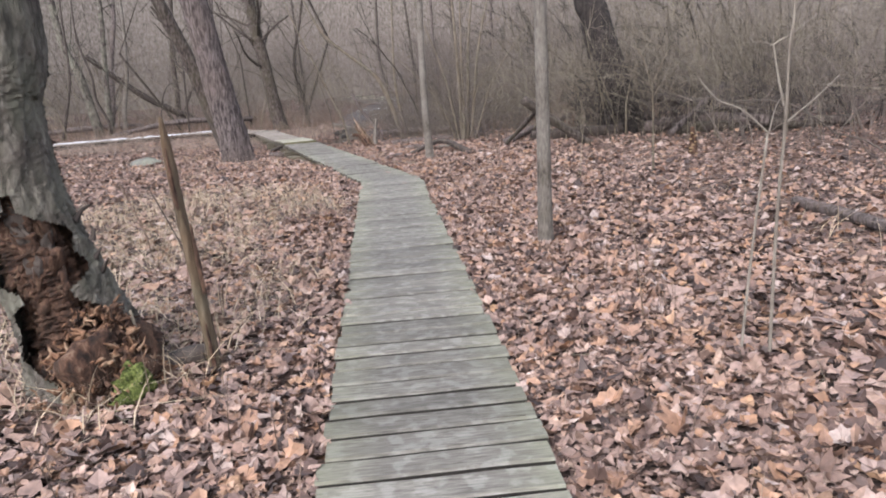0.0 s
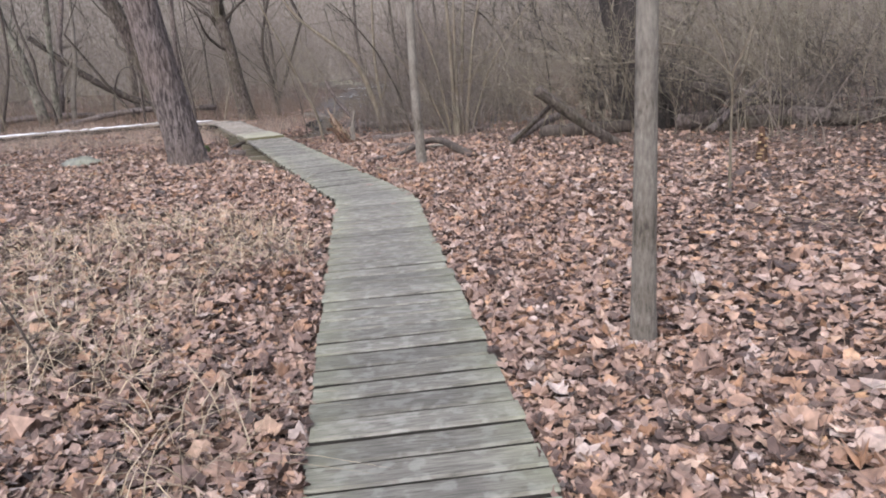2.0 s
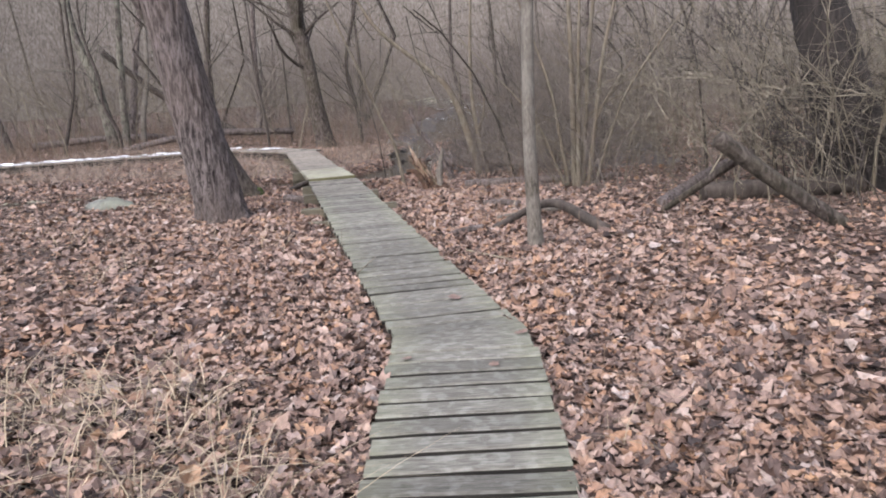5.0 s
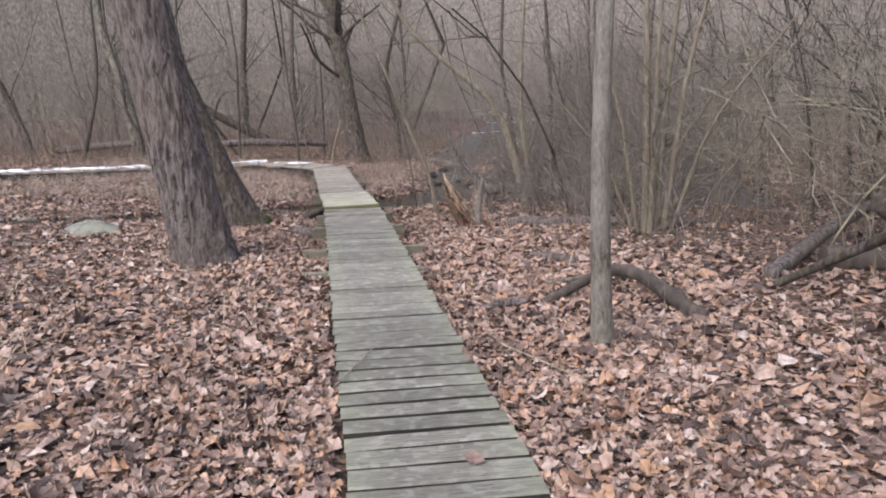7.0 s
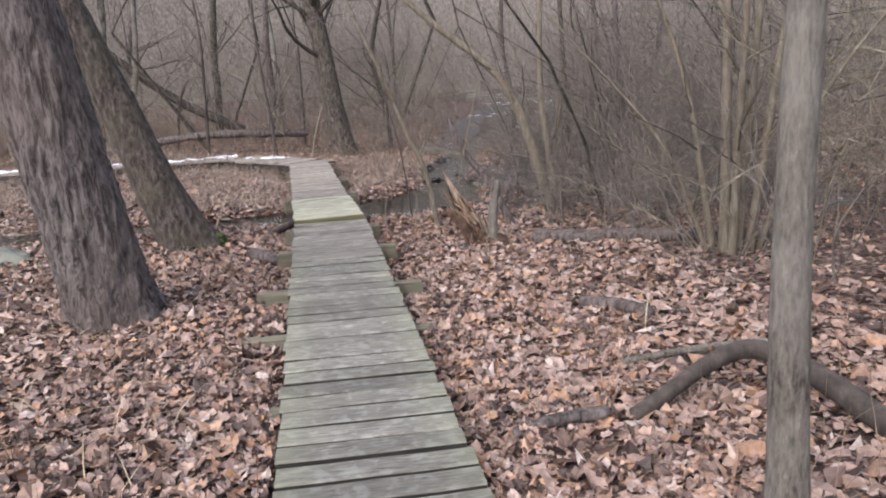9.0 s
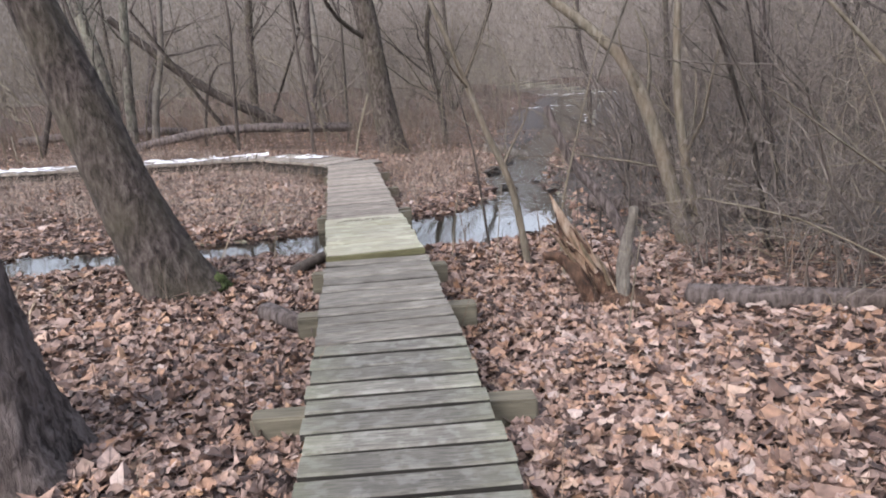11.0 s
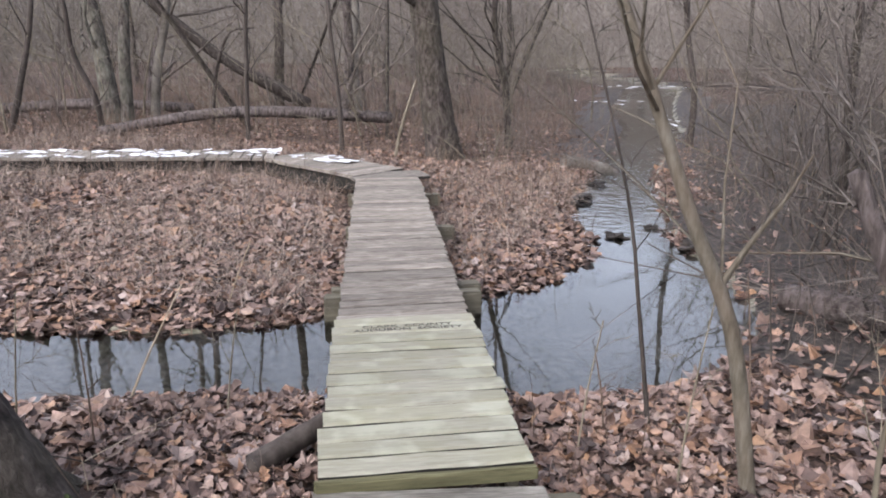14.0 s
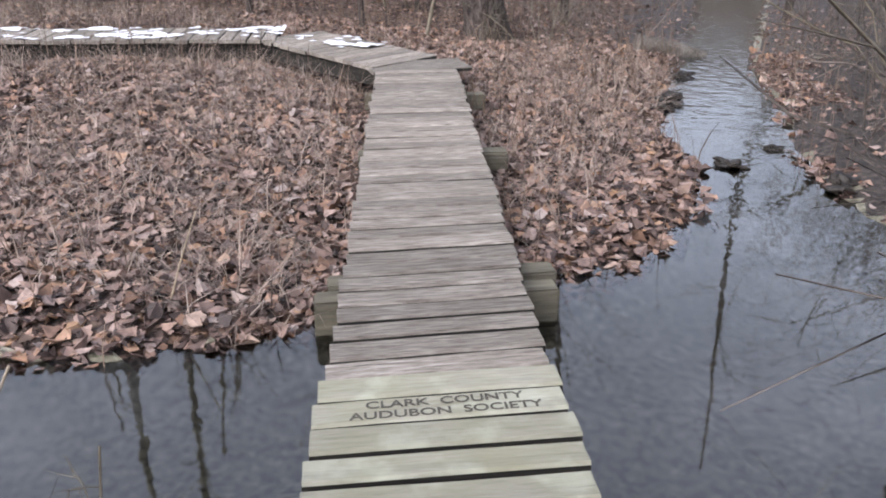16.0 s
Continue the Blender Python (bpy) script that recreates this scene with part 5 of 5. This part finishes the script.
log("fallen_branch", "bleached mossy branch lying in the leaves", above(-0.95, 14.75, 0.04), above(-0.1, 14.98, 0.06), 0.018, 0.028, M_SMOOTH, 0.02, 19)
log("fallen_branch", "short brown stick lying beside the boardwalk", above(-1.45, 13.88, 0.02), above(-1.02, 13.98, 0.05), 0.03, 0.035, M_BARK, 0.02, 20)
log("fallen_branch", "brown branch half covered by leaves", above(-1.27, 15.95, 0.04), above(-0.78, 15.66, 0.04), 0.045, 0.05, M_BARK, 0.02, 21)
log("fallen_log", "long brown log lying at the thicket's edge", above(0.95, 15.1, 0.05), above(2.45, 17.7, 0.35), 0.075, 0.06, M_BARK, 0.05, 22)
log("fallen_log", "thick dark log lying at the thicket's edge", above(1.5, 15.7, 0.1), above(3.4, 15.9, 0.12), 0.13, 0.11, M_DARK, 0, 23)
log("fallen_log", "dull grey log lying across the thicket floor", above(-1.95, 18.6, 0.06), above(0.6, 18.2, 0.06), 0.085, 0.06, M_BARK, 0.01, 24)
log("fallen_log", "cut grey log end lying beside the cross timber", above(-4.95, 17.95, 0.07), above(-4.38, 17.68, 0.09), 0.07, 0.065, M_BARK, 0, 25)
log("fallen_log", "dark wet log jutting from under the footbridge", above(-5.33, 19.1, 0.03), (-4.95, 19.9, -0.1), 0.05, 0.06, M_DARK, 0.03, 26)
log("fallen_log", "stout pale barkless log lying by the creek", above(-3.05, 22.3, 0.1), above(-0.6, 21.2, 0.1), 0.1, 0.09, M_BARK, 0.0, 27)
log("fallen_log", "long curved grey log lying beyond the boardwalk", above(-14.3, 27.6, 0.06), (-9.6, 30.1, 0.32), 0.09, 0.11, M_BARK, 0.05, 28, mid=(-12.2, 28.75, 0.42))
log("fallen_log", "dark fallen tree hung up among the woods", (-16.7, 30.8, 3.3), (-13.2, 33.2, 0.25), 0.1, 0.16, M_DARK, -0.3, 29)
log("fallen_log", "grey fallen trunk low in the far brush", above(-19, 29.5, 0.2), above(-14.5, 30.5, 0.3), 0.12, 0.1, M_BARK, 0.1, 30)
log("fallen_log", "mossy short log at the creek bank", above(-5.9, 28.4, 0.1), above(-5.15, 28.9, 0.08), 0.11, 0.12, M_SMOOTH, 0.02, 31)

# ---- creek-side stems ----
stem("leaning_sapling", "crooked grey-brown sapling leaning over the pool", "sapling", above(-3.3, 19.72), [(0, 0, 0), (-0.14, 0, 0.75), (-0.35, -0.02, 1.25), (-0.62, -0.03, 1.95), (-1.3, 0, 3.6), (-1.7, 0, 5.2)],
     [0.036, 0.03, 0.022, 0.01], M_OLIVE, 10, 30, 0.05, 40, (9, 1.3))
stem("leaning_sapling", "broken leaning brown stem with split tip", "sapling", above(-2.3, 19.5), [(0, 0, 0), (-0.31, 0.04, 0.6), (-0.6, 0.07, 0.95), (-0.8, 0.1, 1.4)], [0.05, 0.042, 0.03], M_BARK, 10, 20, 0.08, 41, (2, 0.5))
stem("leaning_tree", "stout leaning shrub trunk with peeling tan bark", "tree", above(-1.95, 20.42), [(0, 0, 0), (-0.26, 0.04, 0.95), (-0.54, 0.08, 1.65), (-0.9, 0.12, 2.05), (-2.0, 0.2, 3.0), (-2.6, 0.2, 4.2)],
     [0.075, 0.06, 0.045, 0.018], M_OLIVE, 14, 36, 0.05, 42, (10, 1.4))
stem("leaning_tree", "upright grey-brown shrub trunk with side branches", "tree", above(-1.8, 20.5), [(0, 0, 0), (-0.2, 0, 0.9), (-0.28, 0, 2), (-0.2, 0.1, 4)], [0.05, 0.04, 0.02], M_OLIVE, 12, 30, 0.06, 43, (10, 1.5))
stem("leaning_sapling", "thin pale crooked stem over the creek bank", "sapling", above(-2.9, 19.2), [(0, 0, 0), (-0.05, 0.1, 0.5), (0.05, 0.2, 1.1), (0.3, 0.4, 2.2)], [0.012, 0.009, 0.004], M_PALE_TWIG, 6, 16, 0, 44, (5, 0.5))
stem("leaning_sapling", "slender dark stem rising beside the pool", "sapling", above(-3.75, 20.1), [(0, 0, 0), (-0.1, 0.1, 0.6), (-0.2, 0.1, 1.2), (-0.5, 0.2, 2.2)], [0.014, 0.01, 0.004], M_DARK, 6, 16, 0, 45, (6, 0.6))
split = thing("split_stump", "shattered stump with pale torn raw wood", "stump", above(-2.5, 18.55, -0.1))
srng = np.random.default_rng(47)
for k, (dx, dy, h, r) in enumerate(((0.02, 0.05, 0.85, 0.075), (-0.03, 0.02, 0.62, 0.06), (0.06, 0.0, 0.5, 0.06), (0.0, 0.1, 0.7, 0.05), (0.1, 0.06, 0.36, 0.055), (-0.06, 0.08, 0.48, 0.04))):
    tip = h + srng.uniform(-0.05, 0.05)
    part("splinter", Tubes().add(curve([(dx + 0.05, dy, 0), (dx - 0.17 * h, dy + 0.02, tip * 0.4), (dx - 0.42 * h, dy + 0.03, tip * 0.8), (dx - 0.52 * h, dy + 0.04, tip)], 18), [r, r * 0.85, r * 0.4, 0.004], 9, 0.3, True, srng).mesh("splinter", M_RAW if k != 2 else M_ROT), split, "pale torn raw wood" if k != 2 else "")
for k in range(26):
    u, w = srng.uniform(0, 0.75), srng.uniform(-0.1, 0.12)
    p = np.array((w + 0.04 - 0.42 * u, srng.uniform(-0.09, 0.1), 0.05 + 0.62 * u))
    part("splinter", Tubes().add(wander(srng, p, (-0.5, 0.05, 0.9), srng.uniform(0.12, 0.4), 5, 0.12), [srng.uniform(0.008, 0.022), 0.003], 5, 0.2, True, srng).mesh("splinter", (M_RAW, M_ROT, M_SNAG)[k % 3]), split)
part("bark_strip", Tubes().add(curve([(-0.02, -0.08, 0), (-0.16, -0.06, 0.25), (-0.3, -0.02, 0.42), (-0.46, 0, 0.44)], 16), [0.06, 0.055, 0.03], 10, 0.15, True, srng).mesh("bark_strip", M_ROT), split)
part("snag", Tubes().add(curve([(0.12, 0, 0), (0.11, 0, 0.4), (0.18, 0, 0.8)], 14), [0.06, 0.05, 0.03], 10, 0.15, True, srng).mesh("snag", M_SMOOTH), split)
part("rot_mound", lump("rot_mound", (0.24, 0.18, 0.13), M_ROT, 8, 0.5, 3), split, "", pose(0.1, 0, 0.06))
for k, (bx, by, sc) in enumerate(((-0.1, 17.8, 0.8), (-0.25, 17.15, 0.9), (0.4, 16.6, 1.0), (-0.7, 18.9, 1.1), (-1.1, 20.0, 0.7), (-1.9, 21.8, 0.75),
                                  (-1.7, 23.0, 1.2), (-2.6, 24.6, 1.1), (-2.7, 27.0, 1.2), (1.9, 16.2, 0.8), (4.9, 13.2, 1.1), (-6.6, 27.5, 0.6), (-7.1, 28.3, 0.9), (-6.2, 29.5, 0.9), (-9.0, 29.6, 0.9))):
    c = tagged(copy_thing(shrubs[k % 8], Matrix.Identity(4)), "leafless many-stemmed shrub at the clearing's edge")
    c.matrix_basis = Matrix.Translation(above(bx, by)) @ Matrix.Rotation(k * 1.7, 4, "Z") @ Matrix.Diagonal((sc, sc, sc, 1))
clump = thing("brush_tree", "many-stemmed small tree with smooth olive-grey stems", "tree", above(-0.1, 17.75))
crng = np.random.default_rng(48)
for dx, dy, tx_, ty_, h, r in ((0, 0, -0.12, 0, 5.0, 0.055), (0.1, 0.05, 0.45, 0.1, 5.2, 0.05), (0.2, 0, 0.75, 0.2, 4.6, 0.045), (-0.1, 0.04, -0.75, 0.1, 3.4, 0.034), (0.05, -0.1, 0.1, -0.3, 4.4, 0.04), (-0.14, -0.05, -1.3, -0.2, 2.4, 0.026), (0.28, 0.1, 1.5, 0, 3.2, 0.03)):
    p = curve([(dx, dy, 0), (dx + 0.15 * tx_, dy + 0.1 * ty_, h * 0.22), (dx + 0.4 * tx_, dy + 0.5 * ty_, h * 0.5), (dx + tx_ * 1.2, dy + ty_, h)], 22)
    tb = Tubes().add(p, [r, r * 0.85, r * 0.6, r * 0.25], 10, 0.05, True, crng)
    sprout(crng, tb, p, r, r * 0.25, 12, 1.5, 1, 0.2, -0.01, 0.2, 1.1, 2)
    part("stem", tb.mesh("stem", M_OLIVE), clump)
stem("dark_stem", "thin black upright stem beyond the boardwalk", "sapling", above(-11.4, 28.0), [(0, 0, 0), (0.05, 0, 1.5), (0.1, 0, 3), (-0.1, 0, 5)], [0.04, 0.035, 0.02], M_DARK, 8, 20, 0.05, 50, (6, 1.2))
stem("arched_stem", "dark arched stem bending over in the woods", "sapling", above(-13.2, 29.4), [(0, 0, 0), (0.2, 0, 1.2), (0.55, 0, 1.9), (1.1, 0, 2.0)], [0.04, 0.03, 0.015], M_DARK, 8, 20, 0.05, 51, (5, 0.8))
stem("broken_branch", "pale broken branch propped against the corner tree", "branch", above(-8.6, 28.0), [(0, 0, 0), (0.12, 0.05, 0.6), (0.32, 0.15, 1.3)], [0.03, 0.02], M_PALE_TWIG, 7, 10, 0, 52, (2, 0.4))
stem("reed_stalk", "long bleached reed stalk leaning over the water", "reed", above(-6.3, 19.42, -0.02), [(0, 0, 0), (0.1, 0.1, 0.3), (0.22, 0.22, 0.62)], [0.007, 0.004], M_GRASS, 5, 9, 0, 53)
stem("reed_stalk", "bent bleached reed stalk at the water's edge", "reed", above(-6.75, 20.9, -0.02), [(0, 0, 0), (0.08, 0.04, 0.25), (0.2, 0.04, 0.5)], [0.006, 0.003], M_GRASS, 5, 9, 0, 54)
for k, (bx, by, h) in enumerate(((-4.05, 19.8, 0.7), (-3.95, 20.0, 0.5), (-3.6, 19.7, 0.9), (-3.3, 20.3, 0.8), (-5.75, 19.5, 0.6), (-6.1, 19.0, 0.8), (-6.7, 19.1, 0.7), (-2.0, 17.4, 0.6), (-2.3, 17.6, 0.8), (1.9, 3.6, 0.8), (2.0, 9.4, 0.9), (0.9, 11.9, 0.7))):
    stem("dead_stalk", "thin upright dead stalk in the leaf litter", "stalk", above(bx, by), [(0, 0, 0), (0.03 * (-1) ** k, 0.02, h * 0.5), (0.08 * (-1) ** k, 0.03, h)], [0.006, 0.003], M_WEED if k % 2 else M_PALE_TWIG, 5, 9, 0, 80 + k, (3, h * 0.4), True, "stalks in the leaves")

thing("boulder", "pale grey rounded boulder half sunk in the leaves", "rock", above(-8.05, 17.6, -0.03), lump("boulder", (0.46, 0.3, 0.2), M_STONE, 11, 0.25, 4))
for k, (bx, by, s) in enumerate(((-4.5, 24.3, 0.11), (-4.02, 25.93, 0.1), (-3.75, 24.1, 0.16), (-5.17, 26.2, 0.16), (-5.25, 25.8, 0.13), (-4.2, 24.9, 0.07), (-5.2, 27.4, 0.15))):
    thing("mud_clump", "dark wet clump of mud and leaves in the creek", "clump", pose(bx, by, WATER + 0.01, 0, 0, 40 * k), lump("mud_clump", (s * 0.8, s * 0.6, s * 0.35), M_MUD, 20 + k, 1.1, 4), "clumps in the creek")

# ---- snow on the far walk, ice on the far creek ----
def crust(name, label, a, b, width, z, seed, limit, step=0.035, thick=0.02):
    """Broken snow lying along a strip."""
    (ax, ay), (bx, by) = a, b
    length = math.hypot(bx - ax, by - ay)
    dx, dy = (bx - ax) / length, (by - ay) / length
    nu, nv = int(length / step), int(width / step)
    u, v = np.meshgrid(np.linspace(0, length, nu), np.linspace(-width / 2, width / 2, nv), indexing="ij")
    wob = 0.02 * np.sin(u * 37) * np.cos(v * 41)
    x, y = ax + dx * (u + wob) - dy * (v + wob), ay + dy * (u + wob) + dx * (v + wob)
    f = 0.7 * wavy(u, v * 2.2, 2.0, seed) + 0.55 * wavy(u, v * 1.5, 7, seed + 1) + 0.4 * wavy(u, v, 17, seed + 2)
    h = z + thick * np.clip((f - limit) * 2.5, 0, 1)
    keep = (f > limit)
    i, j = np.meshgrid(np.arange(nu - 1), np.arange(nv - 1), indexing="ij")
    ok = keep[:-1, :-1] | keep[1:, 1:] | keep[1:, :-1] | keep[:-1, 1:]
    i, j = i[ok], j[ok]
    q = np.stack([i * nv + j, (i + 1) * nv + j, (i + 1) * nv + j + 1, i * nv + j + 1], 1)
    used, inv = np.unique(q, return_inverse=True)
    pts = np.stack([x, y, h], -1).reshape(-1, 3)[used]
    tagged(new(name, mesh_of(name, pts, inv.reshape(q.shape), M_SNOW)), label, "snow", kind="stuff")


crust("snow", "thin broken crust of old snow on the planks", (-8.4, 26.0), (-9.7, 26.45), 0.75, 0.058, 1.0, 0.42)
crust("snow", "thin broken crust of old snow on the planks", (-9.7, 26.35), (-12.4, 24.85), 0.8, 0.092, 2.0, 0.36)
crust("snow", "thin broken crust of old snow on the planks", (-12.4, 24.85), (-19.5, 22.0), 0.82, 0.102, 3.0, 0.28)
crust("ice", "white broken ice on the far flooded woods", (-8.6, 44), (-6.0, 45), 2.6, -0.14, 4.0, 0.8, 0.12, 0.02)
crust("ice", "white broken ice on the far flooded woods", (-9.5, 55), (-5.5, 56.5), 3.4, -0.06, 5.0, 0.62, 0.15, 0.03)
crust("ice", "white scraps of ice along the creek", (-5.2, 36), (-5.0, 40), 0.9, -0.2, 6.0, 0.85, 0.06, 0.02)

# ---- pieces of the boardwalk, last ----
run(walk_a, A0, A1, 0.89, 0.187, 0.028, M_PLANK, 0, 0, 1)
rails(walk_a, A0, A1, 0.89, -0.042, 0.12)
# wedge planks that turn the corner
for k, yaw in enumerate((13.5, 17.0, 20.5)):
    bm = bmesh.new()
    bmesh.ops.create_cube(bm, size=1)
    for v in bm.verts:
        w = 0.085 + 0.075 * (v.co.x + 0.5)
        v.co = Vector((v.co.x * 0.88, v.co.y * w, v.co.z * 0.04))
    bmesh.ops.bevel(bm, geom=list(bm.edges), offset=0.005, segments=1, affect="EDGES")
    me = bpy.data.meshes.new("plank")
    bm.to_mesh(me)
    bm.free()
    me.materials.append(M_PLANK)
    part("plank", me, walk_a, "", pose(-0.648 - 0.024 * k, 10.27 + 0.118 * k, -0.02, 0, 0, yaw))
run(walk_b, B0, (-3.61, 17.065), W, 0.187, 0.035, M_PLANK, 0, 0, 2, skew=-2.0)
run(walk_b, (-3.61, 17.065), B1, W, 0.19, 0.034, M_PLANK_WET, 0, 0, 8, skew=1.5)
rails(walk_b, B0, B1, W, -0.042, 0.07)
run(bridge, E0, E1, 0.825, 0.14, 0.027, M_PLANK_NEW, 0.048, 0.03, 3, skew=4.0)
rails(bridge, E0, E1, 0.83, 0.002, 0.14)
run(walk_c, (-5.253, 20.595), C1, 0.8, 0.135, 0.02, M_PLANK_OLD, 0.0, 0.0, 4, skew=6.0)
rails(walk_c, (-5.253, 20.595), C1, 0.79, -0.042, 0.12)
part("corner_plank", plank_mesh(1.0, 0.5, 0.04, M_PLANK_OLD, 91), walk_c, "", pose(-7.62, 25.58, 0.006, 0, 0, 40))
run(walk_d, (-7.78, 25.66), (-9.65, 26.38), 0.9, 0.16, 0.008, M_PLANK_OLD, 0.02, 0.05, 5)
# far stringers are near-black: shade below the raised deck painted on them
rails(walk_d, (-7.78, 25.66), (-9.65, 26.38), 0.9, -0.03, 0.16, "", M_SHADE)
run(walk_d, (-9.75, 26.3), (-12.4, 24.85), 0.85, 0.16, 0.008, M_PLANK_OLD, 0.07, 0.09, 6)
rails(walk_d, (-9.75, 26.3), (-12.4, 24.85), 0.85, 0.03, 0.22, "", M_SHADE)
run(walk_d, (-12.4, 24.85), (-19.5, 22.0), 0.85, 0.16, 0.008, M_PLANK_OLD, 0.09, 0.09, 7)
rails(walk_d, (-12.4, 24.85), (-19.5, 22.0), 0.85, 0.045, 0.22, "", M_SHADE)

part("nosing", box_mesh("nosing", 0.84, 0.035, 0.055, M_GREEN, 0.006, 3), bridge, "green-stained front edge board", pose(E0[0] + 0.012, E0[1] - 0.022, 0.044, 0, 0, 29.5))

# cross timbers that carry the walk
def sleeper(owner, a, b, z, deep=0.14, wide=0.14, label="", seed=1):
    (ax, ay), (bx, by) = a, b
    part("cross_timber", box_mesh("cross_timber", math.hypot(bx - ax, by - ay), wide, deep, M_BEAM, 0.01, seed), owner, label,
         pose((ax + bx) / 2, (ay + by) / 2, z, 0, 0, math.degrees(math.atan2(by - ay, bx - ax))))


sleeper(walk_b, (-3.12, 13.85), (-1.98, 14.33), -0.08, seed=1)
sleeper(walk_b, (-3.56, 15.02), (-2.25, 15.5), -0.08, seed=2)
sleeper(walk_b, (-3.98, 16.16), (-2.68, 16.66), -0.08, seed=3)
sleeper(walk_b, (-4.52, 17.655), (-3.38, 18.15), -0.09, 0.16, seed=4)
sleeper(walk_b, (-4.94, 18.71), (-3.92, 19.22), -0.09, 0.16, 0.12, seed=5)
sleeper(walk_c, (-6.06, 21.06), (-5.1, 21.63), -0.1, 0.2, 0.12, seed=6)
sleeper(walk_c, (-6.08, 21.21), (-5.16, 21.79), -0.09, 0.16, 0.13, seed=7)
sleeper(walk_c, (-6.95, 23.1), (-6.0, 23.6), -0.12, seed=8)
sleeper(walk_c, (-7.75, 24.7), (-6.75, 25.2), -0.12, seed=9)

# routed words on the second board from the bridge's far end
signs = sorted([o for o in bridge.children if o.name.startswith("plank")], key=lambda o: o.location.y)
board = signs[-2]
yaw = math.degrees(math.atan2(-(E1[0] - E0[0]), E1[1] - E0[1])) + 4.5
board.matrix_local = pose(*board.location, 0, 0, yaw) @ Matrix.Translation((-0.012, 0, 0.003))
for words, up, size, across in (("CLARK  COUNTY", 0.004, 0.056, 0.02), ("AUDUBON  SOCIETY", -0.05, 0.056, 0.02)):
    cu = bpy.data.curves.new("words", "FONT")
    cu.body, cu.size, cu.align_x, cu.extrude, cu.offset = words, size, "CENTER", 0.0006, 0.0008
    tmp = bpy.data.objects.new("words", cu)
    scene.collection.objects.link(tmp)
    bpy.context.view_layer.update()
    me = bpy.data.meshes.new_from_object(tmp.evaluated_get(bpy.context.evaluated_depsgraph_get()))
    bpy.data.objects.remove(tmp)
    me.materials.clear()
    me.materials.append(M_INK)
    part("lettering", me, board, "dark routed capital letters", pose(across, up, 0.0035) @ Matrix.Diagonal((1.17, 0.92, 1, 1)))

# twig and leaves fallen on the planks
stem("stick", "long thin pale stick lying on the leaves", "stick", (-1.05, 12.98, gz(-1.05, 12.98) + 0.05), [(0, 0, 0), (0.4, -0.42, 0.02), (0.84, -0.8, 0.0)], [0.009, 0.004], M_PALE_TWIG, 5, 9, 0, 61, (3, 0.2))
stem("stick", "thin pale stick lying on the planks", "stick", (-1.86, 12.0, 0.012), [(0, 0, 0), (0.0, 0.33, 0.004), (-0.01, 0.68, 0.0)], [0.006, 0.003], M_PALE_TWIG, 5, 9, 0, 60)
for k, (x, y, s, turn) in enumerate(((-0.87, 11.29, 0.12, 20), (-0.24, 7.8, 0.05, 80), (-0.93, 10.0, 0.08, 150), (-0.4, 9.93, 0.07, 240), (-0.3, 10.5, 0.1, 300), (-1.2, 12.6, 0.05, 10))):
    me = mesh_of("fallen_leaf", leaf_shape(k % 3, 0.35, 0.3) * s, LEAF_F, M_LEAF, True)
    thing("fallen_leaf", "single curled tan leaf lying on the planks", "leaf", pose(x, y, 0.008, 4, 6, turn), me, "leaves on the boardwalk")
